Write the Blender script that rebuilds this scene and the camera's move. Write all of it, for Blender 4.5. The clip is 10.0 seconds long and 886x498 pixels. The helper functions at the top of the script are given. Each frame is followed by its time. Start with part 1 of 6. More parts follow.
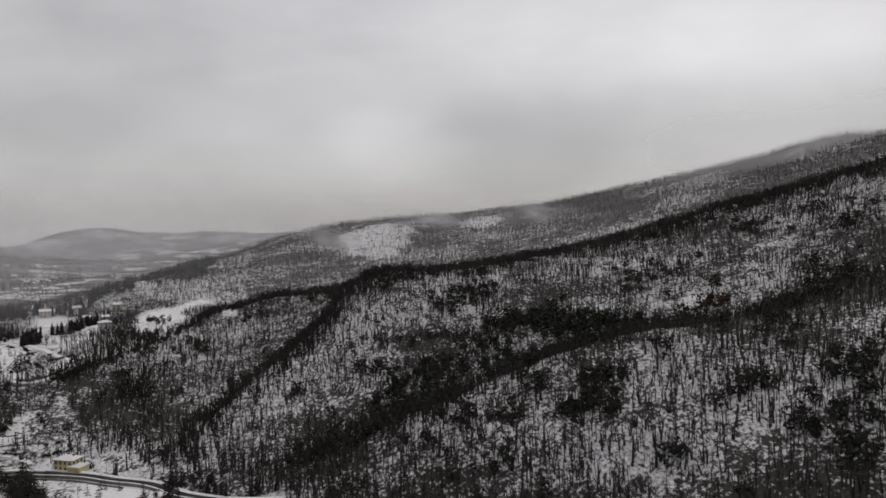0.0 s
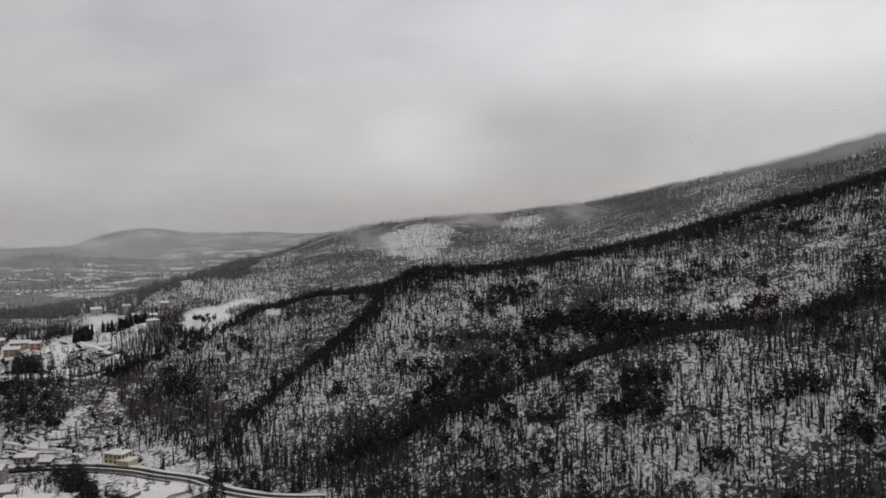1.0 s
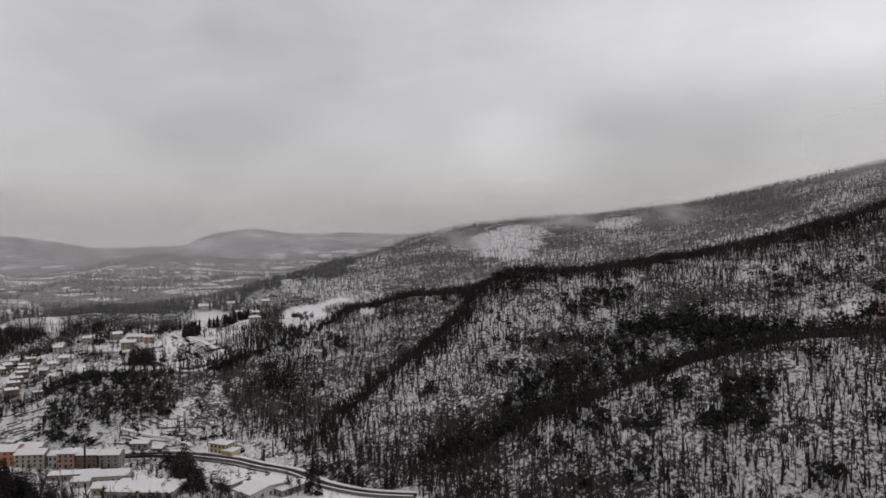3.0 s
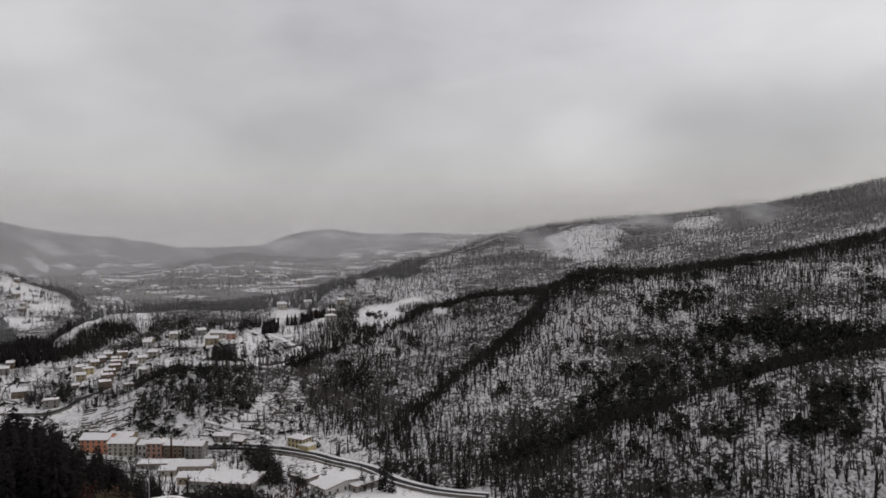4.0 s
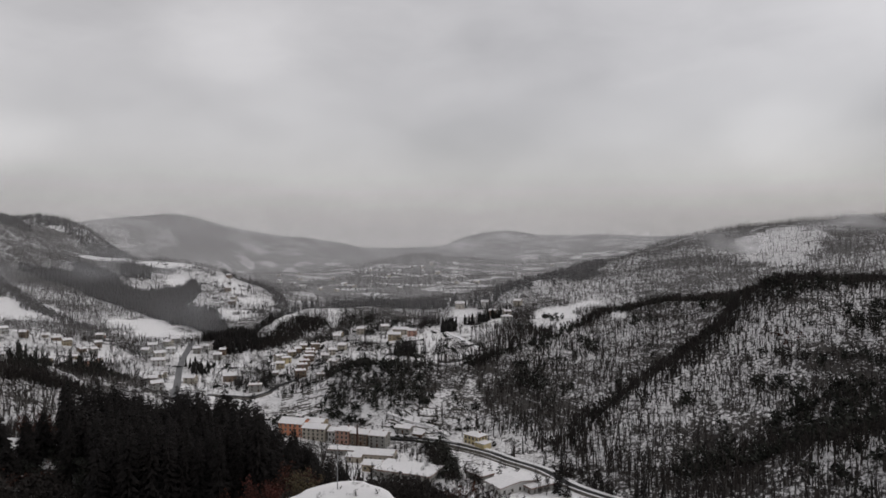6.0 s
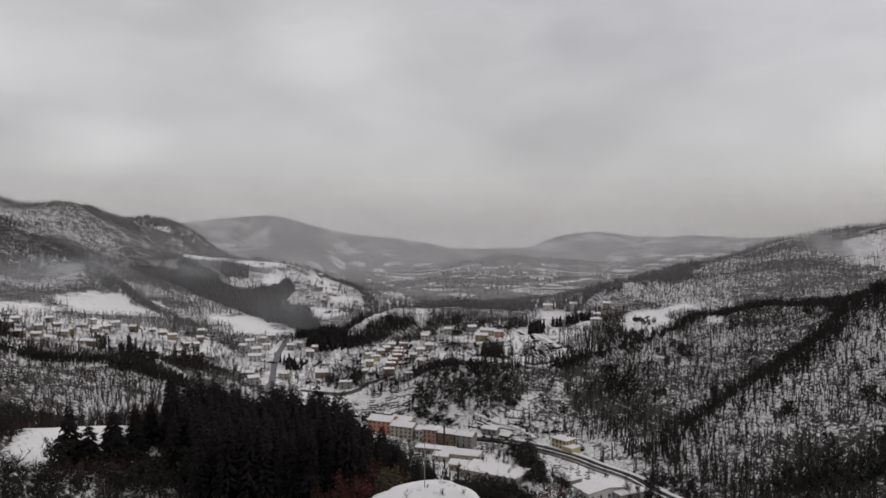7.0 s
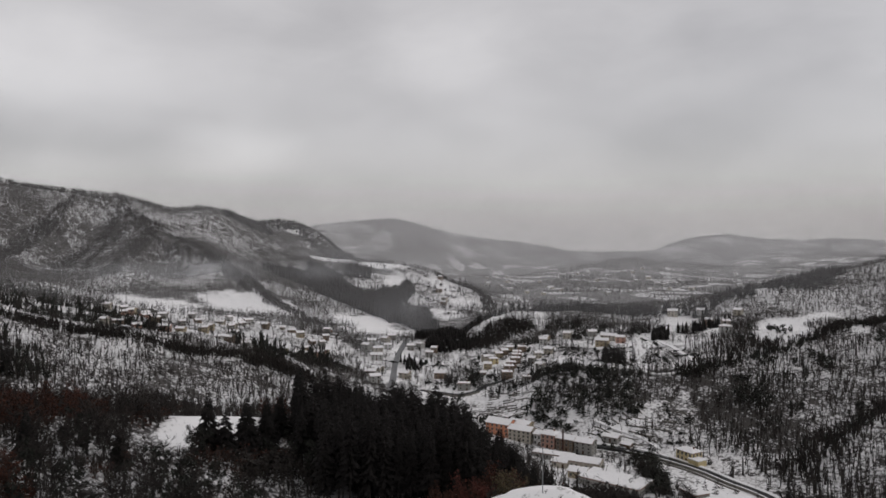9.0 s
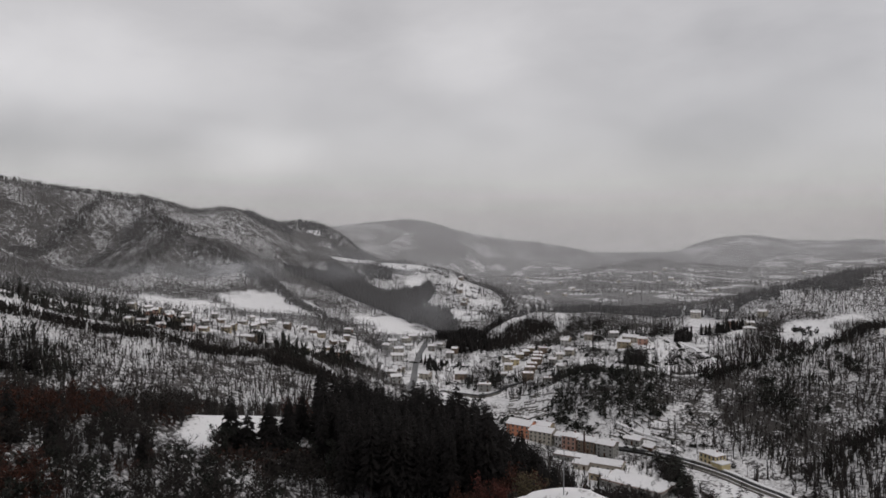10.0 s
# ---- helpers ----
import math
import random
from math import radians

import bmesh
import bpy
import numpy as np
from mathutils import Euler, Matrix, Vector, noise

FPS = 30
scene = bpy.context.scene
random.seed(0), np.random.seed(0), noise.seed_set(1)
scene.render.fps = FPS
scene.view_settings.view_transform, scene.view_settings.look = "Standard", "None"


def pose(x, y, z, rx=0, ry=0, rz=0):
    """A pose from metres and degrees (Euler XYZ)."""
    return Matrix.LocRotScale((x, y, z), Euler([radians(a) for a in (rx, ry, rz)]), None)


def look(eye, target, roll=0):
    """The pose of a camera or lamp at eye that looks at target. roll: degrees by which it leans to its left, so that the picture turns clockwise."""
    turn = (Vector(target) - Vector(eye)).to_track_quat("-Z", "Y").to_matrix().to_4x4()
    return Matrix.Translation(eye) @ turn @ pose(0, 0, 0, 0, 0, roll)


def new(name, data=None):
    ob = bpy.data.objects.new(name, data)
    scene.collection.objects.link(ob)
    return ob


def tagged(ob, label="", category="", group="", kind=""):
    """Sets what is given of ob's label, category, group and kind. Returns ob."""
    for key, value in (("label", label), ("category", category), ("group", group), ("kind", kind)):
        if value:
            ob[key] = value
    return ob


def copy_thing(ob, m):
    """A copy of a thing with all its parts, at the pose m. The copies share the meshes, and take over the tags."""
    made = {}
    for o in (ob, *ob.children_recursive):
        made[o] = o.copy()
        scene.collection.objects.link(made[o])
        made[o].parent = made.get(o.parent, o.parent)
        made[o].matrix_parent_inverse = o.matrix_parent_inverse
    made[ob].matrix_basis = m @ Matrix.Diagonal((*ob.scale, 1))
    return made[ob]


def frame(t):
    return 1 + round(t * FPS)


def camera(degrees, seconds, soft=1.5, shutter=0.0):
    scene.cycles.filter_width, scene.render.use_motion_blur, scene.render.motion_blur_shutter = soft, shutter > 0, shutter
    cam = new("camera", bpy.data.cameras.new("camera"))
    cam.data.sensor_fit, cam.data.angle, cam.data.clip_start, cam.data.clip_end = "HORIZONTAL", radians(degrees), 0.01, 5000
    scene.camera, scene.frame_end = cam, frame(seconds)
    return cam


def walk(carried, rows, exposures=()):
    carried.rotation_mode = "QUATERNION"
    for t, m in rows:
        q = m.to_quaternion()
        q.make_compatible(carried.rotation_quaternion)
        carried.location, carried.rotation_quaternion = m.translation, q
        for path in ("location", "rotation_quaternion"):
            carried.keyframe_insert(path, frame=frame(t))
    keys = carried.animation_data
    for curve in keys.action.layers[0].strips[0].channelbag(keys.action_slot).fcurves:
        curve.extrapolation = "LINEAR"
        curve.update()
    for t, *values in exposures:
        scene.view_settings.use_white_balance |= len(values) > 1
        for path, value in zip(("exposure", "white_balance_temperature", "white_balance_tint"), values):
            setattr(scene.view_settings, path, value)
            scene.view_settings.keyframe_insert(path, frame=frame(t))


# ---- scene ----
from math import atan2, cos, hypot, log, pi, sin

# ---- camera: a drone hovering 120 m above the valley floor, turning left ----
EYE = (0.0, 0.0, 120.0)
cam = camera(63.97, 10.0, soft=1.6)


def heading(az, tilt, roll):
    a, e = radians(az), radians(tilt)
    return look(EYE, (EYE[0] + sin(a) * cos(e), EYE[1] + cos(a) * cos(e), EYE[2] + sin(e)), roll)


TURN = [(0, 0.00, -1.57, -0.14), (0.5, -0.37, -1.56, -0.16), (1, -3.25, -1.55, -0.15), (1.5, -5.86, -1.53, -0.10),
        (2, -7.40, -1.50, -0.07), (3.3, -11.79, -1.43, -0.08), (3.5, -12.68, -1.42, -0.08), (4, -16.54, -1.42, -0.07),
        (4.5, -19.93, -1.40, -0.05), (5, -23.83, -1.38, -0.03), (5.5, -27.08, -1.35, -0.01), (5.7, -28.57, -1.33, 0.02),
        (6.8, -36.34, -1.25, 0.11), (7, -37.79, -1.24, 0.12), (7.5, -40.27, -1.22, 0.12), (8, -43.02, -1.16, 0.14),
        (8.5, -45.62, -1.11, 0.14), (9, -47.34, -1.05, 0.15), (9.5, -48.67, -1.01, 0.15), (10, -49.01, -0.99, 0.15)]
walk(cam, [(t, heading(a, e, r)) for t, a, e, r in TURN], exposures=[(0, 0.0), (10, 0.0)])

# ---- light: overcast winter sky, one very soft sun behind the cloud ----
SUN_EL, SUN_AZ = 38.0, 40.0
world = bpy.data.worlds.new("overcast")
scene.world = world
world.use_nodes = True
wn, wl = world.node_tree.nodes, world.node_tree.links
wn.clear()


def wnode(kind, **values):
    n = wn.new(kind)
    for k, v in values.items():
        n.inputs[k].default_value = v
    return n


sky = wn.new("ShaderNodeTexSky")
sky.sky_type, sky.sun_disc = "NISHITA", False
sky.sun_elevation, sky.sun_rotation = radians(SUN_EL), radians(SUN_AZ)
coord = wn.new("ShaderNodeTexCoord")
stretch = wnode("ShaderNodeMapping", Scale=(1.0, 1.0, 2.6), Rotation=(0.12, -0.1, 0.5))
wl.new(coord.outputs["Generated"], stretch.inputs["Vector"])
big = wnode("ShaderNodeTexNoise", Scale=1.9, Detail=4.0, Roughness=0.45, Distortion=0.5)
small = wnode("ShaderNodeTexNoise", Scale=6.5, Detail=6.0, Roughness=0.55, Distortion=0.3)
for n in (big, small):
    wl.new(stretch.outputs["Vector"], n.inputs["Vector"])
split = wn.new("ShaderNodeSeparateXYZ")
wl.new(coord.outputs["Generated"], split.inputs["Vector"])
lift = wn.new("ShaderNodeMapRange")
lift.interpolation_type = "SMOOTHSTEP"
for key, v in (("From Min", -0.04), ("From Max", 0.30), ("To Min", -0.07), ("To Max", 0.03)):
    lift.inputs[key].default_value = v
wl.new(split.outputs["Z"], lift.inputs["Value"])


def wmath(op, a, b, c=0.0):
    n = wn.new("ShaderNodeMath")
    n.operation = op
    for i, v in enumerate((a, b, c)):
        if isinstance(v, float):
            n.inputs[i].default_value = v
        else:
            wl.new(v, n.inputs[i])
    return n.outputs[0]


toward = wn.new("ShaderNodeVectorMath")                                # thinner cloud towards the hidden sun
toward.operation = "DOT_PRODUCT"
toward.inputs[1].default_value = (sin(radians(SUN_AZ)) * cos(radians(SUN_EL)), cos(radians(SUN_AZ)) * cos(radians(SUN_EL)), sin(radians(SUN_EL)))
wl.new(coord.outputs["Generated"], toward.inputs[0])
thin = wmath("MULTIPLY", wmath("MAXIMUM", wmath("SUBTRACT", toward.outputs["Value"], 0.45), 0.0), 0.12)
mass = wmath("ADD", wmath("MULTIPLY_ADD", small.outputs["Fac"], 0.26, wmath("MULTIPLY_ADD", big.outputs["Fac"], 0.45, 0.29)), wmath("ADD", lift.outputs["Result"], thin))
# banks and thin places in the cloud cover: azimuth, elevation, half width and height in degrees, brightness
warp = wnode("ShaderNodeTexNoise", Scale=5.0, Detail=5.0, Roughness=0.55)
wl.new(coord.outputs["Generated"], warp.inputs["Vector"])
ragged = wn.new("ShaderNodeVectorMath")
ragged.operation = "MULTIPLY_ADD"
ragged.inputs[1].default_value = (0.08, 0.08, 0.05)
wl.new(warp.outputs["Color"], ragged.inputs[0])
wl.new(coord.outputs["Generated"], ragged.inputs[2])
BANKS = ((8, 7.0, 10, 4.5, -0.18), (4, 14.9, 7, 6, 0.06), (20, 14.4, 14, 6, 0.11), (-4, 6.6, 5, 3, 0.10), (15, 4.7, 3.5, 3, 0.06),
          (-23, 10.6, 10, 6, -0.04), (24, 9.3, 9, 3, -0.04), (31, 12.2, 4, 3, 0.05), (-32, 14.9, 10, 4, -0.03),
          (-46, 13.9, 6, 4, 0.05), (-47, 14.7, 5, 3, 0.06), (-30, 6.0, 6, 4, -0.02), (-64, 6.8, 5, 2.2, 0.1), (-79, 11.6, 9, 3.5, 0.15),
          (-79, 7.0, 9, 2.5, -0.08), (-79, 4.6, 7, 1.5, 0.07), (-56, 16.6, 7, 2.5, -0.06), (-29, 10.5, 10, 5, -0.03))
for az, el, half_w, half_h, amount in BANKS:
    k = half_w / half_h
    flatten = wnode("ShaderNodeVectorMath")
    flatten.operation = "MULTIPLY"
    flatten.inputs[1].default_value = (1, 1, k)
    wl.new(ragged.outputs[0], flatten.inputs[0])
    apart = wn.new("ShaderNodeVectorMath")
    apart.operation = "DISTANCE"
    apart.inputs[1].default_value = (sin(radians(az)) * cos(radians(el)) + 0.04, cos(radians(az)) * cos(radians(el)) + 0.04, (sin(radians(el)) + 0.025) * k)
    wl.new(flatten.outputs[0], apart.inputs[0])
    near = wn.new("ShaderNodeMapRange")
    near.interpolation_type = "SMOOTHERSTEP"
    for key, v in (("From Min", radians(half_w) * 1.7), ("From Max", 0.0), ("To Min", 0.0), ("To Max", amount * 1.7)):
        near.inputs[key].default_value = v
    wl.new(apart.outputs["Value"], near.inputs["Value"])
    mass = wmath("ADD", mass, near.outputs["Result"])
cloud = wn.new("ShaderNodeValToRGB")
cloud.color_ramp.elements[0].position, cloud.color_ramp.elements[0].color = 0.44, (0.364, 0.349, 0.351, 1)
cloud.color_ramp.elements[1].position, cloud.color_ramp.elements[1].color = 1.0, (0.670, 0.648, 0.649, 1)
wl.new(mass, cloud.inputs["Fac"])
blue = wnode("ShaderNodeBackground", Strength=0.012)
grey = wnode("ShaderNodeBackground", Strength=1.05)
wl.new(sky.outputs["Color"], blue.inputs["Color"]); wl.new(cloud.outputs["Color"], grey.inputs["Color"])
total = wn.new("ShaderNodeAddShader"); out = wn.new("ShaderNodeOutputWorld")
wl.new(blue.outputs[0], total.inputs[0]); wl.new(grey.outputs[0], total.inputs[1]); wl.new(total.outputs[0], out.inputs["Surface"])

lamp = bpy.data.lights.new("sun", "SUN")
lamp.energy, lamp.angle, lamp.color = 0.6, radians(40), (1.0, 0.97, 0.93)
sun = new("sun", lamp)
e, a = radians(SUN_EL), radians(SUN_AZ)
sun.matrix_world = look((0, 0, 400), (-sin(a) * cos(e), -cos(a) * cos(e), 400 - sin(e)))

# ---- materials ----
class Mat:
    """A node material under construction."""

    def __init__(self, name, rough=0.8, spec=0.3):
        self.m = bpy.data.materials.new(name)
        self.m.use_nodes = True
        self.n, self.l = self.m.node_tree.nodes, self.m.node_tree.links
        self.b = self.n["Principled BSDF"]
        self.b.inputs["Roughness"].default_value = rough
        self.b.inputs["Specular IOR Level"].default_value = spec
        self.place = self.n.new("ShaderNodeNewGeometry").outputs["Position"]

    def noise(self, scale, detail=4.0, rough=0.55, stretch=None):
        t = self.n.new("ShaderNodeTexNoise")
        t.inputs["Scale"].default_value, t.inputs["Detail"].default_value, t.inputs["Roughness"].default_value = scale, detail, rough
        if stretch:
            mp = self.n.new("ShaderNodeMapping")
            mp.inputs["Scale"].default_value = stretch
            self.l.new(self.place, mp.inputs["Vector"])
            self.l.new(mp.outputs["Vector"], t.inputs["Vector"])
        else:
            self.l.new(self.place, t.inputs["Vector"])
        return t.outputs["Fac"]

    def attr(self, name):
        t = self.n.new("ShaderNodeAttribute")
        t.attribute_name = name
        return t.outputs["Fac"]

    def island(self):
        return self.n.new("ShaderNodeNewGeometry").outputs["Random Per Island"]

    def chance(self):
        return self.n.new("ShaderNodeObjectInfo").outputs["Random"]

    def math(self, op, a, b=0.0, c=0.0):
        t = self.n.new("ShaderNodeMath")
        t.operation = op
        for i, v in enumerate((a, b, c)):
            if isinstance(v, (int, float)):
                t.inputs[i].default_value = v
            else:
                self.l.new(v, t.inputs[i])
        return t.outputs[0]

    def ramp(self, fac, *stops):
        t = self.n.new("ShaderNodeValToRGB")
        e = t.color_ramp.elements
        while len(e) < len(stops):
            e.new(0.5)
        for k, (p, c) in zip(e, stops):
            k.position, k.color = p, (*c, 1)
        self.l.new(fac, t.inputs["Fac"])
        return t.outputs["Color"]

    def mix(self, fac, a, b):
        t = self.n.new("ShaderNodeMix")
        t.data_type = "RGBA"
        for i, v in ((0, fac), (6, a), (7, b)):
            if isinstance(v, tuple):
                t.inputs[i].default_value = (*v, 1)
            elif isinstance(v, (int, float)):
                t.inputs[i].default_value = v
            else:
                self.l.new(v, t.inputs[i])
        return t.outputs[2]

    def blend(self, fac, a, b):
        return self.math("ADD", self.math("MULTIPLY", a, self.math("SUBTRACT", 1.0, fac)), self.math("MULTIPLY", b, fac))

    def steps(self, v, lo, hi):
        t = self.n.new("ShaderNodeMapRange")
        t.interpolation_type = "SMOOTHSTEP"
        t.inputs["From Min"].default_value, t.inputs["From Max"].default_value = lo, hi
        self.l.new(v, t.inputs["Value"])
        return t.outputs["Result"]

    def bump(self, height, strength=0.3, distance=0.1):
        t = self.n.new("ShaderNodeBump")
        t.inputs["Strength"].default_value, t.inputs["Distance"].default_value = strength, distance
        self.l.new(height, t.inputs["Height"])
        self.l.new(t.outputs["Normal"], self.b.inputs["Normal"])

    def colour(self, c):
        if isinstance(c, tuple):
            self.b.inputs["Base Color"].default_value = (*c, 1)
        else:
            self.l.new(c, self.b.inputs["Base Color"])
        return self.m


def make_snow():
    k = Mat("snow_ground", 0.75, 0.2)
    wide, mid = k.noise(0.02, 3), k.noise(0.10, 4, 0.6)
    fine = k.blend(k.attr("west"), k.noise(0.58, 6, 0.7, (1.0, 0.7, 0.6)), k.noise(0.75, 6, 0.7, (0.5, 1.0, 0.5)))        # patches stretched along the sight line from the drone, to fit the camera's view
    dirt = k.math("ADD", k.math("MULTIPLY", fine, 0.55), k.math("ADD", k.math("MULTIPLY", mid, 0.30), k.math("MULTIPLY", wide, 0.15)))
    cover = k.steps(k.math("ADD", dirt, k.math("MULTIPLY", k.attr("woods"), 0.105)), 0.545, 0.645)
    cover = k.math("MAXIMUM", cover, k.math("MULTIPLY", k.attr("woods"), k.steps(fine, 0.30, 0.75)))          # stalks and leaf litter poke through everywhere
    # small hedged fields on the farmed hillsides: here snow lies, there vines, orchards and scrub
    cells = k.n.new("ShaderNodeTexVoronoi")
    cells.inputs["Scale"].default_value = 0.028
    turned = k.n.new("ShaderNodeMapping")
    turned.inputs["Rotation"].default_value, turned.inputs["Scale"].default_value = (0, 0, 0.9), (0.6, 1.0, 1.0)
    k.l.new(k.place, turned.inputs["Vector"])
    k.l.new(turned.outputs["Vector"], cells.inputs["Vector"])
    tone = k.n.new("ShaderNodeSeparateColor")
    k.l.new(cells.outputs["Color"], tone.inputs["Color"])
    open_field = k.math("MULTIPLY", k.steps(tone.outputs[0], 0.75, 0.79), k.steps(mid, 0.62, 0.46))
    fields = k.math("SUBTRACT", k.blend(k.steps(fine, 0.40, 0.62), 0.80, 1.0), k.math("MULTIPLY", open_field, 0.62))
    cover = k.blend(k.attr("farm"), cover, fields)
    snow = k.ramp(wide, (0.3, (0.78, 0.775, 0.785)), (0.7, (0.88, 0.87, 0.875)))
    earth = k.ramp(mid, (0.3, (0.020, 0.018, 0.017)), (0.7, (0.052, 0.046, 0.042)))
    k.bump(fine, 0.5, 0.4)
    return k.colour(k.mix(cover, snow, earth))


def make_plain(name, dark, light, scale=0.6, rough=0.85, spec=0.2, stretch=None, bump=0.0, isle=False, each=False):
    k = Mat(name, rough, spec)
    n = k.noise(scale, 5, 0.6, stretch)
    if isle or each:
        n = k.math("ADD", k.math("MULTIPLY", n, 0.5), k.math("MULTIPLY", k.island() if isle else k.chance(), 0.5))
    if bump:
        k.bump(n, 0.5, bump)
    return k.colour(k.ramp(n, (0.3, dark), (0.7, light)))


SNOW = make_snow()
SNOW_CAP = make_plain("snow_cap", (0.70, 0.695, 0.705), (0.84, 0.83, 0.835), 0.8, 0.7, bump=0.08)
BARK = make_plain("bark", (0.016, 0.014, 0.013), (0.055, 0.047, 0.042), 0.4, isle=True)
TWIG = make_plain("twigs", (0.016, 0.014, 0.013), (0.050, 0.043, 0.039), 0.3, isle=True)
RUSSET = make_plain("russet_twigs", (0.020, 0.011, 0.009), (0.095, 0.039, 0.026), 0.25, isle=True)
NEEDLE = make_plain("needles", (0.009, 0.0078, 0.0074), (0.016, 0.0138, 0.0130), 0.35, isle=True)
RED_LEAF = make_plain("rust_red_leaves", (0.036, 0.014, 0.011), (0.105, 0.036, 0.028), 0.3, isle=True)
DRY_LEAF = make_plain("dry_olive_leaves", (0.045, 0.036, 0.022), (0.13, 0.105, 0.062), 0.3, isle=True)
IVY = make_plain("evergreen_leaves", (0.014, 0.015, 0.013), (0.040, 0.042, 0.034), 0.35, isle=True)

# ---- the lie of the land: crests, spurs, gullies and flats, relaxed into one sheet ----
N_AZ, R_IN, R_OUT = 440, 35.0, 4800.0
STEP = 2 * pi / N_AZ
N_R = int(log(R_OUT / R_IN) / STEP) + 1
LAND = {}


def landform(name, points):
    LAND[name] = points


landform("crest_b", [(-60, 607, 86), (-22, 625, 83), (34, 639, 87), (87, 654, 99), (140, 660, 102), (193, 662, 114), (245, 661, 127), (296, 656, 141), (346, 654, 156), (402, 645, 174), (566, 566, 235), (693, 400, 270)])
landform("crest_b_east", [(193, 672, 117), (245, 672, 131), (296, 668, 145), (346, 666, 160), (402, 657, 178), (480, 625, 205)])
landform("spur_b", [(-60, 607, 86), (-74, 585, 77), (-86, 553, 59), (-104, 510, 39), (-115, 471, 32), (-124, 438, 21), (-133, 399, 12), (-141, 377, 3), (-142, 358, -3)])
landform("crest_c", [(-79, 685, 69), (-123, 689, 61), (-159, 677, 56), (-199, 650, 49), (-221, 622, 37), (-240, 572, 30), (-246, 525, 29), (-245, 481, 27), (-245, 447, 27)])
landform("crest_d", [(-64, 334, 2), (-38, 348, 11), (-7, 365, 26), (26, 384, 40), (62, 395, 48), (102, 402, 59), (136, 408, 63), (171, 416, 69), (212, 431, 77), (276, 441, 94), (382, 382, 120), (450, 260, 140)])
landform("gully_d", [(-69, 394, 3), (-29, 409, 14), (23, 429, 28), (71, 446, 42), (122, 454, 52), (168, 460, 60), (220, 471, 76)])
landform("foot_d", [(-85, 319, 0), (-27, 304, 3), (25, 289, 8), (71, 266, 14), (110, 236, 22), (138, 197, 26), (173, 100, 40)])
landform("gully_bc", [(-157, 389, 2), (-145, 447, 6), (-131, 524, 20), (-114, 589, 38), (-102, 642, 58)])
landform("skyline_a", [(-347, 765, 52), (-331, 858, 63), (-327, 945, 71), (-316, 1033, 80), (-254, 1122, 110), (-174, 1187, 127), (-82, 1227, 140), (16, 1230, 143), (113, 1225, 154), (207, 1202, 170), (293, 1164, 187), (371, 1120, 206), (436, 1064, 220), (497, 1015, 234), (544, 956, 247), (576, 925, 242), (742, 742, 290), (883, 469, 330)])
landform("gully_ab", [(-247, 761, 24), (-168, 792, 46), (-83, 786, 62), (0, 790, 72), (84, 796, 84), (201, 805, 108), (318, 788, 140), (466, 746, 185)])
landform("crest_e", [(-344, 788, 59), (-366, 767, 51), (-382, 748, 43), (-418, 729, 34), (-452, 714, 30), (-480, 701, 29), (-512, 679, 33), (-541, 642, 34), (-554, 618, 34), (-553, 578, 30), (-557, 546, 23), (-559, 515, 14), (-558, 494, 6)])
landform("foot_e", [(-463, 615, 12), (-480, 589, 9), (-497, 555, 6), (-503, 494, 2), (-515, 459, -2)])
landform("town", [(-511, 385, 0), (-460, 386, 0), (-424, 396, 0), (-495, 495, 0), (-611, 590, 0)])
landform("river", [(-374, 361, 0), (-314, 349, -1), (-268, 343, -1), (-224, 346, -1), (-185, 349, -1), (-153, 343, -1), (-118, 324, -1), (-84, 314, 0)])
landform("town_low", [(-423, 302, 5), (-373, 302, 1), (-334, 301, 0)])
landform("flat_mid", [(-236, 291, 0), (-199, 273, 0), (-165, 265, 0), (-127, 261, 0), (-94, 258, 1)])
landform("flat_near", [(-257, 306, 0), (-201, 298, 0), (-155, 291, 0), (-103, 282, 1)])
landform("terrace", [(-316, 388, 25), (-298, 402, 27), (-282, 419, 26), (-265, 433, 24)])
landform("terrace_back", [(-451, 562, 18), (-417, 581, 20), (-419, 631, 21), (-396, 658, 21), (-390, 715, 24), (-378, 754, 27)])
landform("field_c", [(-291, 681, 29), (-271, 731, 37), (-252, 780, 47)])
landform("plain_g", [(-1918, 854, 60), (-1732, 1000, 20), (-1515, 1061, 6), (-1341, 1125, 3), (-1187, 1146, 3)])
landform("plain_1", [(-811, 885, 2), (-707, 843, 3), (-626, 964, 0), (-563, 1060, 2), (-487, 1205, 6)])
landform("low_1", [(-822, 1007, -20), (-663, 1118, -15), (-504, 1198, -7)])
landform("low_2", [(-1042, 1161, -29), (-892, 1280, -27), (-699, 1394, -19), (-515, 1473, -10)])
landform("slope_1", [(-1170, 1233, -25), (-1075, 1317, -20), (-951, 1409, -14), (-814, 1492, -10), (-660, 1567, -3), (-523, 1618, 3)])
landform("slope_2", [(-1317, 1410, -22), (-1221, 1495, -5), (-1080, 1600, 5), (-925, 1694, 4), (-750, 1779, 9), (-594, 1836, 14)])
landform("slope_3", [(-1424, 1611, -12), (-1334, 1686, 6), (-1229, 1764, 24), (-1123, 1833, 24), (-991, 1908, 17), (-835, 1981, 17)])
landform("far_low", [(-1563, 1728, -29), (-1506, 1778, -2), (-1446, 1827, 9), (-1392, 1868, 21), (-1334, 1911, 50), (-1285, 1944, 60), (-1246, 1969, 53), (-1188, 2004, 45), (-1102, 2053, 35), (-1003, 2103, 29), (-878, 2158, 26)])
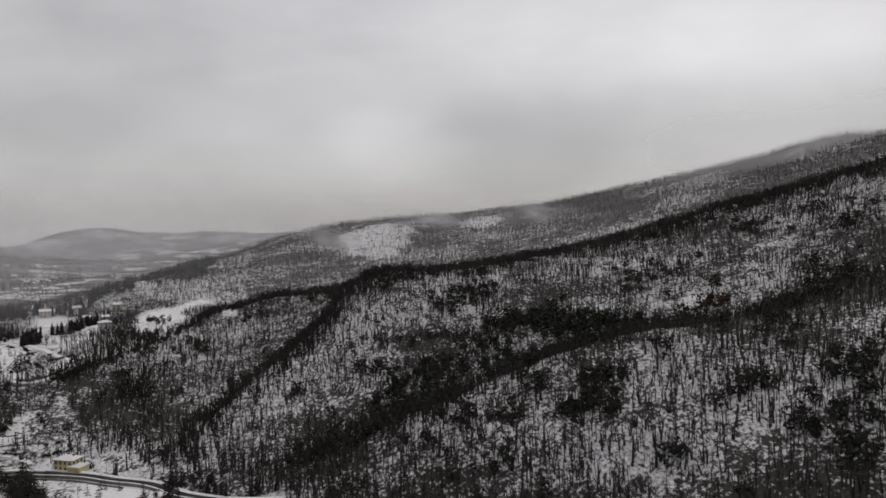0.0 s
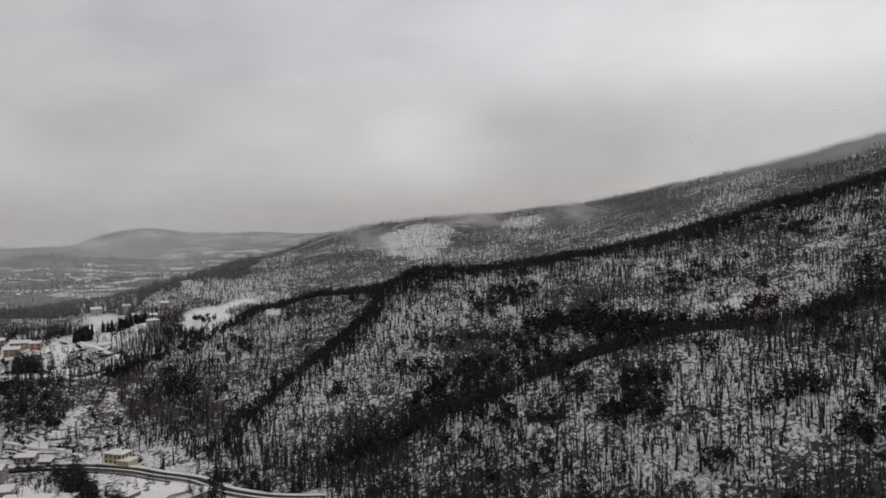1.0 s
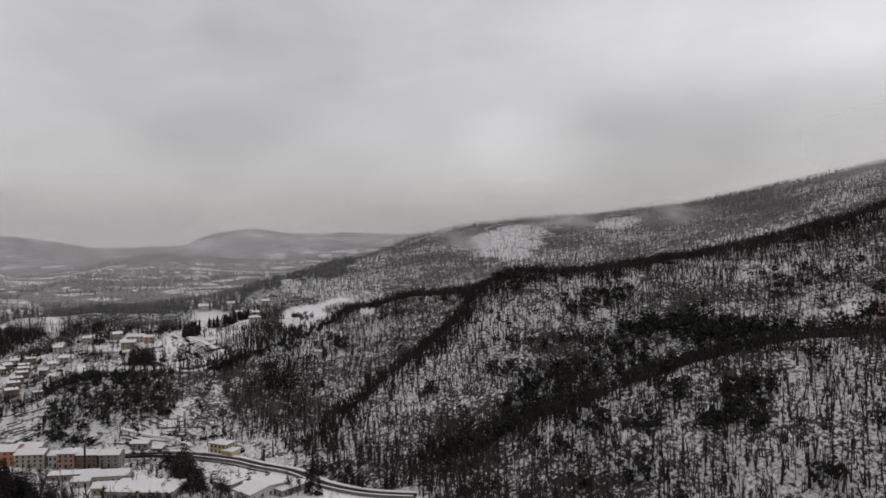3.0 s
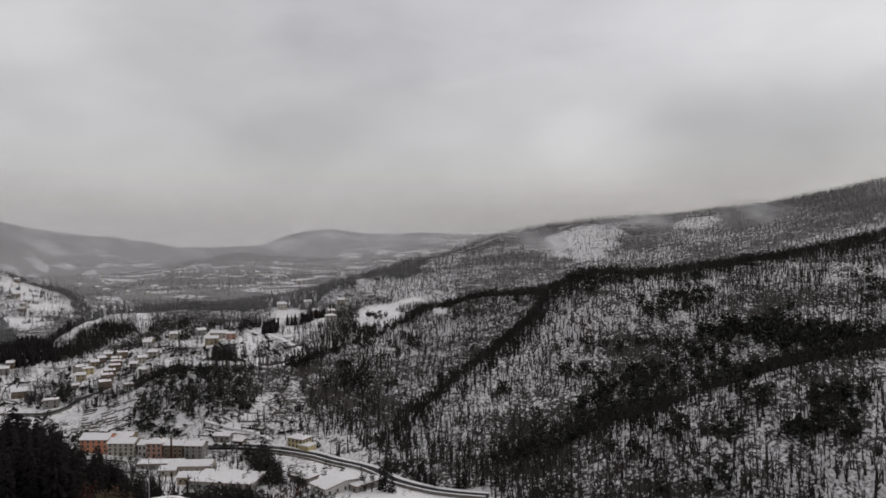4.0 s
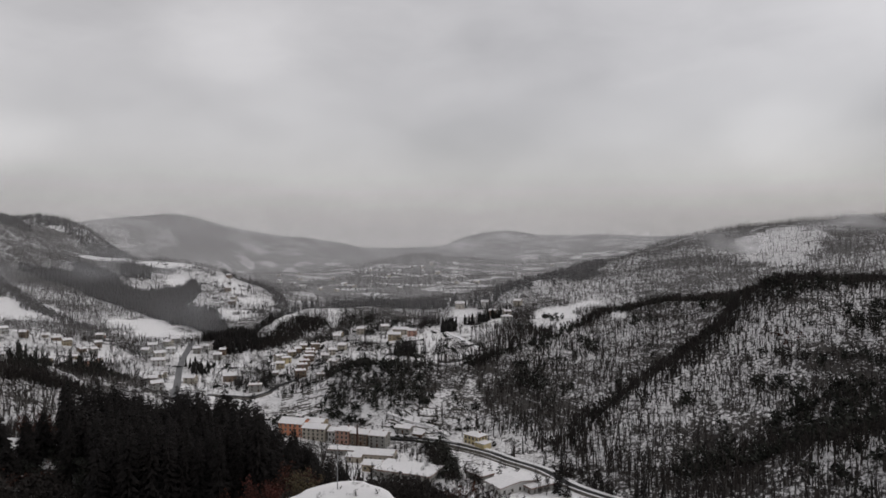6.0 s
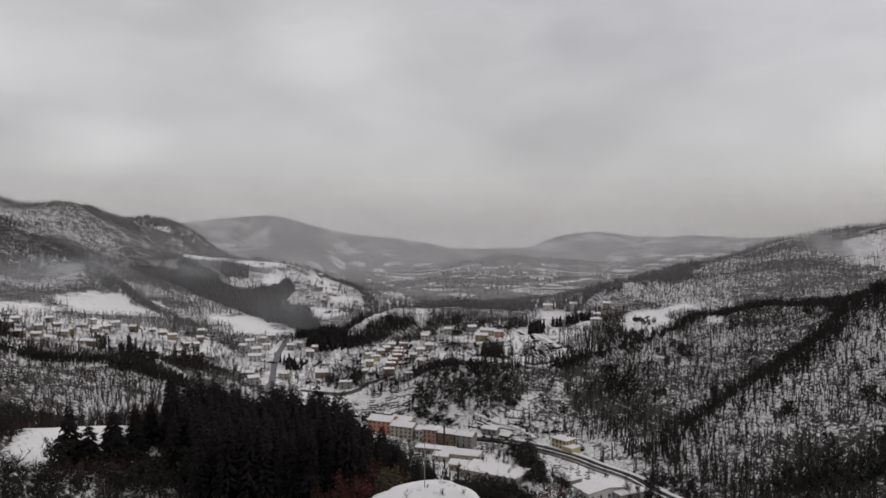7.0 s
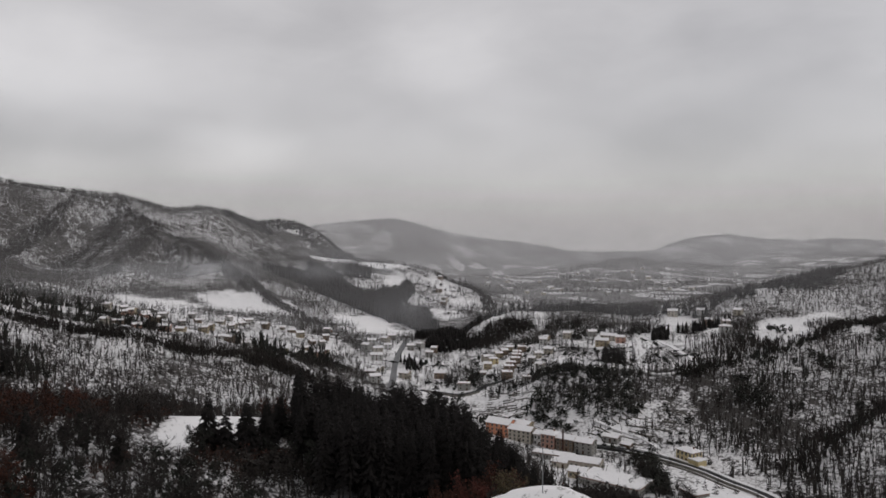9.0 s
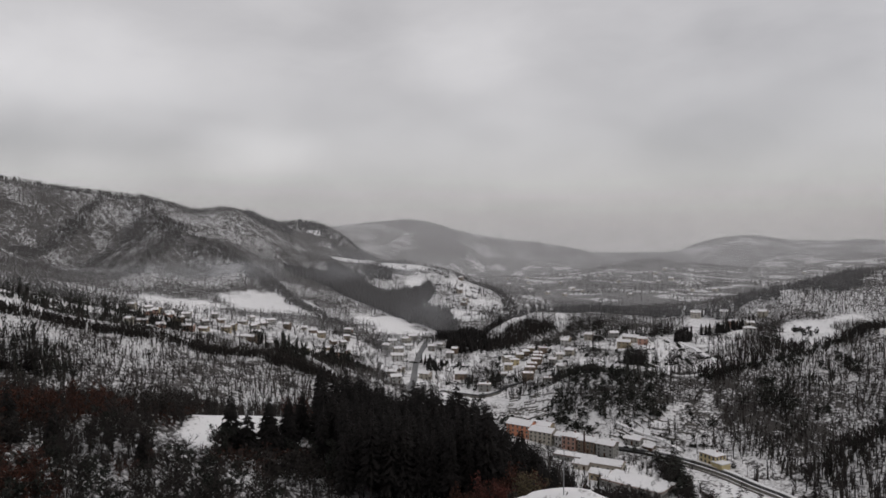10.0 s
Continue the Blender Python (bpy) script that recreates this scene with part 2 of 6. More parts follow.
landform("far_a", [(-1762, 2611, -3), (-1685, 2662, 27), (-1617, 2704, 52), (-1564, 2734, 92), (-1485, 2778, 121), (-1381, 2831, 137), (-1290, 2874, 125), (-1213, 2907, 112), (-1101, 2951, 112), (-1003, 2986, 121), (-801, 3047, 108), (-296, 3100, 120), (573, 3050, 200)])
landform("far_b", [(-2690, 1560, 130), (-2523, 1623, 170), (-2460, 1716, 182), (-2405, 1793, 195), (-2339, 1878, 204), (-2283, 1946, 183), (-2207, 2032, 142), (-2106, 2136, 116), (-1999, 2237, 102), (-1891, 2329, 85), (-1816, 2388, 60), (-1743, 2442, 30)])
landform("far_b_foot", [(-1850, 1600, -50), (-1721, 1744, -50), (-1651, 1810, -42), (-1590, 1885, -15)])
landform("far_dip", [(-1610, 2168, -8), (-1400, 2310, -4), (-1180, 2420, 4)])
landform("crest_g", [(-1257, 819, 68), (-1176, 848, 72), (-1081, 889, 69), (-1000, 892, 53), (-913, 882, 36), (-857, 868, 28), (-793, 833, 17), (-737, 789, 3)])
landform("mid_g", [(-986, 735, 36), (-898, 751, 24), (-816, 752, 13), (-745, 755, 11)])
landform("low_g", [(-833, 571, 7), (-779, 611, 5), (-752, 660, 8), (-705, 681, 2)])
landform("back_g", [(-1262, 917, 20), (-1166, 944, 12), (-1064, 941, 5), (-957, 909, 3)])
landform("foot_g", [(-686, 642, -9), (-681, 588, -8), (-682, 556, -11)])
landform("gully_g", [(-1248, 634, 86), (-1082, 646, 47), (-940, 645, 18), (-845, 640, 8), (-709, 602, -3)])
landform("crest_h", [(-1391, 707, 148), (-1410, 757, 150), (-1409, 799, 155), (-1390, 831, 151), (-1330, 852, 127), (-1270, 871, 91), (-1176, 848, 72)])
landform("crest_i", [(-1410, -513, 330), (-1494, -131, 300), (-1481, 236, 223), (-1472, 287, 215), (-1459, 350, 202), (-1441, 415, 200), (-1427, 463, 199), (-1391, 504, 180), (-1368, 539, 169), (-1352, 602, 175), (-1357, 640, 166), (-1391, 707, 148)])
landform("spur_i", [(-1427, 463, 199), (-1272, 451, 140), (-1160, 467, 106), (-1040, 490, 72), (-925, 497, 35), (-841, 503, 14), (-783, 502, 1)])
landform("spur_i2", [(-1136, 180, 94), (-1227, 239, 100), (-1293, 310, 136), (-1374, 395, 174)])
landform("gully_i", [(-1387, 424, 140), (-1295, 345, 84), (-1091, 254, 52)])
landform("gully_i2", [(-1265, 405, 104), (-1130, 330, 62), (-990, 270, 46)])
landform("rib_i", [(-1230, 452, 122), (-1150, 395, 96), (-1045, 325, 66)])
landform("gully_i3", [(-1215, 475, 96), (-1100, 435, 62), (-980, 400, 42)])
landform("apron", [(-889, 140, 60), (-899, 197, 51), (-894, 257, 41), (-893, 323, 37), (-859, 382, 33), (-817, 423, 25), (-755, 451, 14)])
landform("edge_j", [(-514, 81, 76), (-508, 111, 64), (-500, 143, 56), (-489, 177, 49), (-466, 207, 40), (-444, 230, 34), (-424, 245, 28), (-398, 250, 22)])
landform("village_j", [(-632, 100, 71), (-630, 159, 54), (-639, 231, 40), (-631, 280, 30), (-608, 326, 20), (-544, 337, 11)])
landform("gully_j", [(-398, -35, 60), (-376, 53, 38), (-369, 99, 32), (-354, 158, 28), (-338, 195, 22), (-324, 235, 12), (-329, 276, 4)])
landform("hill_k", [(-269, -24, 76), (-255, 36, 68), (-245, 70, 63), (-234, 94, 58), (-221, 117, 57), (-205, 133, 52), (-183, 143, 51), (-169, 153, 48), (-159, 159, 44), (-149, 165, 38), (-132, 169, 26), (-117, 174, 16)])
landform("hill_k2", [(-149, -13, 66), (-149, 21, 60), (-149, 43, 57), (-151, 67, 55), (-152, 88, 54), (-142, 103, 54), (-130, 109, 54), (-119, 115, 52)])
landform("mound_l", [(-96, 94, 66), (-94, 99, 69), (-92, 104, 70), (-89, 108, 71), (-85, 111, 71), (-80, 112, 70), (-75, 111, 68)])
landform("mound_rim", [(-104, 94, 60), (-111, 115, 56), (-107, 127, 54), (-94, 129, 51), (-83, 127, 50), (-72, 120, 54)])
landform("slope_l", [(-120, 142, 50), (-108, 144, 54), (-98, 146, 55), (-90, 150, 51), (-82, 160, 34), (-71, 176, 18)])
landform("under", [(-52, -30, 70), (-43, 25, 72), (0, 50, 66), (43, 25, 72), (43, -25, 78), (0, -60, 80)])
landform("right_near", [(-62, 169, 22), (0, 150, 34), (70, 121, 44)])
landform("back_ridge", [(869, 233, 320), (1280, -226, 330), (836, -996, 300), (0, -1200, 280), (-650, -1126, 300), (-1229, -860, 330)])
landform("back_mid", [(443, 78, 160), (433, -250, 150), (87, -492, 150), (-250, -433, 140), (-390, -225, 110)])
landform("rim", [(0, -4700, 55), (-1607, -4417, 55), (-3021, -3600, 55), (-4070, -2350, 55), (-4629, -816, 55), (-4629, 816, 55), (-4070, 2350, -28), (-3021, 3600, -28), (-1607, 4417, -28), (0, 4700, -28), (1607, 4417, 55), (3021, 3600, 55), (4070, 2350, 55), (4629, 816, 55), (4629, -816, 55), (4070, -2350, 55), (3021, -3600, 55), (1607, -4417, 55), (0, -4700, 55)])


def relax_land():
    z = None
    for lev in (8, 4, 2, 1):
        na, nr, st = N_AZ // lev, (N_R - 1) // lev + 1, STEP * lev
        acc, cnt = np.zeros((nr, na)), np.zeros((nr, na))
        for p in LAND.values():
            for a, b in zip(p[:-1], p[1:]):
                r = max(R_IN, min(hypot(*a[:2]), hypot(*b[:2])))
                n = max(2, int(hypot(b[0] - a[0], b[1] - a[1]) / (r * st * 0.5)) + 1)
                for k in range(n + 1):
                    x, y, h = (a[i] + (b[i] - a[i]) * k / n for i in range(3))
                    i, j = round(log(max(hypot(x, y), R_IN) / R_IN) / st), round(atan2(x, y) / st) % na
                    if i < nr:
                        acc[i, j] += h
                        cnt[i, j] += 1
        held = cnt > 0
        known = acc / np.maximum(cnt, 1)
        if z is None:
            z = np.full((nr, na), 90.0)
        else:
            z = np.repeat(np.repeat(z, 2, 0), 2, 1)[:nr]
            if z.shape[0] < nr:
                z = np.vstack([z, np.repeat(z[-1:], nr - z.shape[0], 0)])
        for _ in range(400 if lev > 2 else 150):
            z[held] = known[held]
            z = 0.25 * (np.vstack([z[:1], z[:-1]]) + np.vstack([z[1:], z[-1:]]) + np.roll(z, 1, 1) + np.roll(z, -1, 1))
        z[held] = known[held]
    return 0.5 * z + 0.125 * (np.vstack([z[:1], z[:-1]]) + np.vstack([z[1:], z[-1:]]) + np.roll(z, 1, 1) + np.roll(z, -1, 1))


HEIGHT = relax_land()
RING = R_IN * np.exp(np.arange(N_R) * STEP)
SPOKE = np.arange(N_AZ) * STEP
GX, GY = RING[:, None] * np.sin(SPOKE)[None], RING[:, None] * np.cos(SPOKE)[None]


def lumps(x, y, size, seed):
    """Smooth value noise from -1 to 1, on arrays."""
    rng = np.random.RandomState(seed)
    t = rng.uniform(-1, 1, (64, 64))
    u, v = x / size, y / size
    i, j = np.floor(u).astype(int), np.floor(v).astype(int)
    f, g = u - i, v - j
    f, g = f * f * (3 - 2 * f), g * g * (3 - 2 * g)
    c = lambda p, q: t[(i + p) % 64, (j + q) % 64]
    return (c(0, 0) * (1 - f) + c(1, 0) * f) * (1 - g) + (c(0, 1) * (1 - f) + c(1, 1) * f) * g


rolling = np.clip((RING - 1350) / 350, 0, 1) * np.clip((3000 - RING) / 400, 0, 1)
HEIGHT = HEIGHT + rolling[:, None] * np.clip((75 - HEIGHT) / 25, 0, 1) * (9 * lumps(GX, GY, 260, 61) + 6 * lumps(GX, GY, 120, 62))
steep = np.clip((HEIGHT - 4) / 30, 0, 1)
HEIGHT = HEIGHT + steep * (lumps(GX, GY, 90, 1) * 3.0 + lumps(GX, GY, 33, 2) * 1.6 + lumps(GX, GY, 14, 3) * 0.7) * np.clip(RING / 400, 0.3, 1.2)[:, None]


def ground(x, y):
    """Height of the land at x, y (numbers or arrays)."""
    x, y = np.asarray(x, float), np.asarray(y, float)
    i = np.clip(np.log(np.maximum(np.hypot(x, y), R_IN) / R_IN) / STEP, 0, N_R - 1.001)
    j = (np.arctan2(x, y) / STEP) % N_AZ
    i0, j0 = i.astype(int), j.astype(int) % N_AZ
    a, b, j1 = i - i0, j - np.floor(j), (j0 + 1) % N_AZ
    return (HEIGHT[i0, j0] * (1 - a) + HEIGHT[i0 + 1, j0] * a) * (1 - b) + (HEIGHT[i0, j1] * (1 - a) + HEIGHT[i0 + 1, j1] * a) * b


# open snow fields: centre, half width, half depth, turn in degrees
FIELDS = []


def clearing(x, y, half_w, half_d, turn, left=0.0):
    """left: the share of trees left standing on it."""
    FIELDS.append((x, y, half_w, half_d, radians(turn), left))


clearing(-101, 1044, 52, 120, 6, 0.42)
clearing(61, 1083, 30, 70, -3, 0.45)
clearing(-265, 665, 24, 73, 22, 0.25)
clearing(-201, 670, 6, 50, 17, 0.2)
clearing(-397, 935, 26, 151, 23)
clearing(-219, 405, 7, 31, 28)
clearing(174, 488, 11, 8, -20, 0.3)
clearing(256, 678, 18, 25, -21, 0.5)
clearing(-546, 580, 6.5, 30, 0)
clearing(-517, 627, 7, 34, 40)
clearing(-451, 594, 20, 40, 37)
clearing(-348, 553, 11, 69, 32)
clearing(-372, 668, 16, 34, 29)
clearing(-221, 396, 18, 21, 29)
clearing(-241, 372, 15, 10, 33)
clearing(-323, 363, 21, 26, 42)
clearing(-975, 785, 20, 60, 51)
clearing(-905, 832, 24, 62, 71)
clearing(-812, 789, 26, 28, 46)
clearing(-1180, 796, 40, 45, 56)
clearing(-754, 695, 41, 34, 47)
clearing(-700, 535, 46, 75, 53)
clearing(-883, 455, 62, 73, 63)
clearing(-849, 310, 60, 77, 70)
clearing(-660, 310, 100, 130, 65)
clearing(-577, 389, 16, 38, 56)
clearing(-1254, 489, 26, 8, 28)
clearing(-1343, 803, 18, 21, 59)
clearing(-238, 111, 15, 39, 65)
clearing(-270, 690, 20, 44, 22)
clearing(-385, 590, 95, 75, 33)
clearing(-335, 655, 26, 28, 28)
clearing(-300, 480, 55, 32, 32)
clearing(-87, 107, 19, 9, 38)
clearing(-880, 780, 150, 150, 48, 0.5)
clearing(-1080, 850, 60, 30, 52)
clearing(-650, 150, 120, 120, 77, 0.16)
clearing(-350, 452, 50, 30, 40, 0.06)
clearing(-405, 490, 50, 40, 40, 0.06)
clearing(-272, 728, 60, 13, 68, 0.1)
clearing(-281, 690, 24, 17, 20)
clearing(-213, 92, 10, 15, 65)
clearing(-330, 530, 45, 75, 33, 0.08)
clearing(-440, 600, 45, 28, 35, 0.1)
clearing(-398, 722, 20, 26, 28)
clearing(-780, 585, 45, 45, 50)


def woods(x, y):
    """1 in closed woodland, 0 on open snow."""
    x, y = np.asarray(x, float), np.asarray(y, float)
    r, az, z = np.hypot(x, y), np.degrees(np.arctan2(x, y)), ground(x, y)
    w = np.ones_like(x)
    wob = lumps(x, y, 28, 5) * 0.35 + lumps(x, y, 9, 6) * 0.25
    for cx, cy, hw, hd, t, left in FIELDS:
        u, v = (x - cx) * cos(t) + (y - cy) * sin(t), -(x - cx) * sin(t) + (y - cy) * cos(t)
        d = np.sqrt((u / hw) ** 2 + (v / hd) ** 2) + wob * 0.8
        w = np.minimum(w, np.clip((d - 0.85) * 4, left, 1))
    flat = np.clip((z - 5 + wob * 5) / 3, 0, 1)                                        # valley floor
    w = np.where((r < 760) & (az > -56) & (az < -11 + wob * 5) & ((az < -28 + wob * 4) | (r < np.interp(az, [-28, -25, -22, -20, -17, -13, -11], [392, 376, 358, 343, 328, 316, 300]) + wob * 8)), np.minimum(w, flat), w)
    return w


def litter(x, y):
    """How much bramble and leaf litter shows through the snow."""
    r, az = np.hypot(x, y), np.degrees(np.arctan2(x, y))
    w = woods(x, y)
    e = 6.0
    gx, gy = (ground(x + e, y) - ground(x - e, y)) / (2 * e), (ground(x, y + e) - ground(x, y - e)) / (2 * e)
    lee = np.clip((0.5 * gx - 0.85 * gy) * 2.2, 0, 0.9) + np.clip(gy * 0.4, 0, 0.12)               # snow lies thinner on steep and lee slopes
    lee = np.where((r > 850) & (az < -52), lee * 0.3, lee)
    w = w * (1 + 0.45 * lumps(x, y, 60, 41) + lee * np.interp(r, [380, 520], [0.35, 1.0])) * np.where((r > 420) & (r < 800) & (az > 5), 1.15, 1.0)
    w = np.where((r > 800) & (r < 1400) & (az > -15), w * 1.22, w)
    w = np.where((r > 900) & (az < -52), w * 1.12, w)
    w = np.where((r < 620) & (az > -30) & (az < -12), w * 1.04, w)
    w = np.where((r > 345) & (r < 480) & (az < -57), np.maximum(w, 0.86 + 0.4 * lumps(x, y, 35, 49)), w)
    w = np.where((r < 345) & (az < -55), w * np.interp(r, [180, 230], [1.05, 1.35]), w)
    w = np.where((r < 420) & (az > -28), w * np.interp(az, [-24, -20, -6, 4], [0.9, 1.12, 1.12, 1.12]), w)
    town = (r > 330) & (r < 800) & (az > -78) & (az < -27)                 # gardens, hedges and trodden ground
    w = np.where(town, np.maximum(w, np.clip(0.50 + 0.7 * lumps(x, y, 22, 42) + 0.4 * lumps(x, y, 8, 43), 0, 1.1)), w)
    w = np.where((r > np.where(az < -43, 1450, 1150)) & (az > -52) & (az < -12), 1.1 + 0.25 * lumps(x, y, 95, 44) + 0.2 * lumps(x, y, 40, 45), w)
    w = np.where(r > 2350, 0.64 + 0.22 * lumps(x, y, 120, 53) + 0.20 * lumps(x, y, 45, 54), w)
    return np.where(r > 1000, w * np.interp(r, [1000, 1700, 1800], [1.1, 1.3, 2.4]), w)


def big_mesh(name, co, faces, mats, index=None, smooth=False):
    """A mesh from arrays: co (n, 3), faces (m, 3 or 4)."""
    me = bpy.data.meshes.new(name)
    n, (m, k) = len(co), faces.shape
    me.vertices.add(n)
    me.vertices.foreach_set("co", np.ascontiguousarray(co, np.float32).ravel())
    me.loops.add(m * k)
    me.loops.foreach_set("vertex_index", np.ascontiguousarray(faces, np.int32).ravel())
    me.polygons.add(m)
    me.polygons.foreach_set("loop_start", np.arange(m, dtype=np.int32) * k)
    for x in mats:
        me.materials.append(x)
    if index is not None:
        me.polygons.foreach_set("material_index", np.ascontiguousarray(index, np.int32))
    if smooth:
        me.polygons.foreach_set("use_smooth", np.ones(m, bool))
    me.update()
    return me


def build_ground():
    # a finer grid where the valley lies, a coarser one behind the drone
    fine = STEP / 2.1
    az = np.concatenate([np.arange(radians(-92), radians(40), fine), np.arange(radians(40), radians(268) - STEP, STEP * 2)])
    rr = np.concatenate([np.exp(np.arange(log(R_IN), log(150), STEP)), np.exp(np.arange(log(150), log(2300), fine)), np.exp(np.arange(log(2300), log(R_OUT), STEP))])
    na, nr = len(az), len(rr)
    idx = np.arange(nr * na).reshape(nr, na)
    a, b = idx[:-1], idx[1:]
    faces = np.stack([a, np.roll(a, -1, 1), np.roll(b, -1, 1), b], -1).reshape(-1, 4)[:, ::-1]
    px, py = rr[:, None] * np.sin(az)[None], rr[:, None] * np.cos(az)[None]
    co = np.stack([px, py, ground(px, py)], -1).reshape(-1, 3)
    me = big_mesh("ground", co, faces, [SNOW], smooth=True)
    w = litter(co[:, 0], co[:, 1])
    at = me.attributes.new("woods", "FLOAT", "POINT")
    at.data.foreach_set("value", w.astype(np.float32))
    r, deg = np.hypot(co[:, 0], co[:, 1]), np.degrees(np.arctan2(co[:, 0], co[:, 1]))
    farm = np.clip((r - np.where(deg < -43, 1450, 1000)) / 150, 0, 1) * np.clip((2900 - r) / 300, 0, 1) * np.clip((deg + 50) / 2, 0, 1) * np.clip((62 - co[:, 2] + 14 * lumps(co[:, 0], co[:, 1], 130, 91)) / 14, 0, 1)
    me.attributes.new("west", "FLOAT", "POINT").data.foreach_set("value", np.clip((-46 - deg) / 12, 0, 1).astype(np.float32))
    me.attributes.new("farm", "FLOAT", "POINT").data.foreach_set("value", farm.astype(np.float32))
    ob = tagged(new("ground", me), "snow-covered valley floor and wooded mountain slopes", "ground", kind="structure")
    bm = bmesh.new()
    vs = [bm.verts.new(tuple(c)) for c in co[:na]]
    mid = bm.verts.new((0, 0, float(HEIGHT[0].mean())))
    for i in range(na):
        bm.faces.new((vs[i], mid, vs[(i + 1) % na]))
    hubm = bpy.data.meshes.new("ground_middle")
    bm.to_mesh(hubm); bm.free()
    hubm.materials.append(SNOW)
    new("ground_middle", hubm).parent = ob
    return ob


build_ground()

# ---- trees: templates as arrays, joined into woods ----
class Shape:
    """Triangles with a material slot each."""

    def __init__(self, seed):
        self.v, self.t, self.s, self.rng = [], [], [], random.Random(seed)

    def cone(self, p, q, w0, w1, sides, slot):
        """A tapered stem from p to q; one side gives a flat blade."""
        p, q = Vector(p), Vector(q)
        d = (q - p).normalized()
        u = d.cross(Vector((0, 0, 1)) if abs(d.z) < 0.95 else Vector((1, 0, 0))).normalized()
        w = d.cross(u)
        n0 = len(self.v)
        if sides == 1:
            t = self.rng.uniform(0, 2 * pi)
            s = (u * cos(t) + w * sin(t)) * w0
            self.v += [p - s, p + s, q]
            self.t.append((n0, n0 + 1, n0 + 2)); self.s.append(slot)
            return
        for c, r in ((p, w0), (q, w1)):
            if r:
                self.v += [c + (u * cos(2 * pi * i / sides) + w * sin(2 * pi * i / sides)) * r for i in range(sides)]
            else:
                self.v.append(c)
        for i in range(sides):
            j = (i + 1) % sides
            if w1:
                self.t += [(n0 + i, n0 + j, n0 + sides + j), (n0 + i, n0 + sides + j, n0 + sides + i)]
                self.s += [slot, slot]
            else:
                self.t.append((n0 + i, n0 + j, n0 + sides)); self.s.append(slot)

    def leaf(self, c, size, slot, tilt=1.0):
        g = self.rng
        a = Vector((g.gauss(0, 1), g.gauss(0, 1), g.gauss(0, tilt))).normalized()
        b = a.cross(Vector((g.gauss(0, 1), g.gauss(0, 1), g.gauss(0, 1)))).normalized()
        c, n0 = Vector(c), len(self.v)
        self.v += [c + a * size, c - a * size * 0.6 + b * size * 0.7, c - a * size * 0.6 - b * size * 0.7]
        self.t.append((n0, n0 + 1, n0 + 2)); self.s.append(slot)

    def arrays(self):
        return np.array([tuple(v) for v in self.v]), np.array(self.t), np.array(self.s)


def bare_tree(seed, limbs, twigs, height=14.0, stem=0.30, sides=4, blade=0.20, spread=0.20):
    k = Shape(seed)
    g = k.rng
    lean = Vector((g.uniform(-0.7, 0.7), g.uniform(-0.7, 0.7), 0))
    mid, top = Vector((0, 0, height * 0.5)) + lean, Vector((0, 0, height * 0.92)) + lean * 1.6
    if sides > 3:
        k.cone((0, 0, -1.5), mid, stem, stem * 0.62, sides, 0)
        k.cone(mid, top, stem * 0.62, 0, sides, 0)
    else:
        k.cone((0, 0, -1.5), top, stem, 0, 3, 0)
    for i in range(limbs):
        h = g.uniform(0.22, 0.86)
        a = i * 2.4 + g.uniform(-0.4, 0.4)
        base = mid * (h / 0.5) if h < 0.5 else mid.lerp(top, (h - 0.5) / 0.42)
        rise, reach = g.uniform(0.20, 0.36) * height, g.uniform(0.5, 1.0) * spread * height * (1.15 - h)
        tip = base + Vector((cos(a) * reach, sin(a) * reach, rise))
        if sides > 3:
            k.cone(base, tip, stem * 0.5, 0, 3, 0)
        else:
            k.cone(base, tip, blade, 0, 1, 1)
        for _ in range(twigs):
            s = base.lerp(tip, g.uniform(0.3, 0.95))
            k.cone(s, s + Vector((g.uniform(-1, 1) + cos(a) * 0.6, g.uniform(-1, 1) + sin(a) * 0.6, g.uniform(1.0, 2.6))) * height * 0.085, blade, 0, 1, 1)
    return k.arrays()


def coppice(seed, stems, twigs, height=14.0, stem=0.27, blade=0.15, part_way=0.07):
    """Several slim upright stems from one stool, with short steep twigs."""
    k = Shape(seed)
    g = k.rng
    for _ in range(stems):
        foot = Vector((g.uniform(-0.5, 0.5), g.uniform(-0.5, 0.5), -1.2))
        top = foot + Vector((g.gauss(0, part_way) * height, g.gauss(0, part_way) * height, height * g.uniform(0.75, 1.0) + 1.2))
        k.cone(foot, top, stem * g.uniform(0.7, 1.15), 0, 3, 0)
        for _ in range(twigs):
            q = foot.lerp(top, g.uniform(0.35, 0.9))
            k.cone(q, q + Vector((g.uniform(-1, 1), g.uniform(-1, 1), g.uniform(1.6, 3.2))) * height * 0.07, blade, 0, 1, 1)
    return k.arrays()


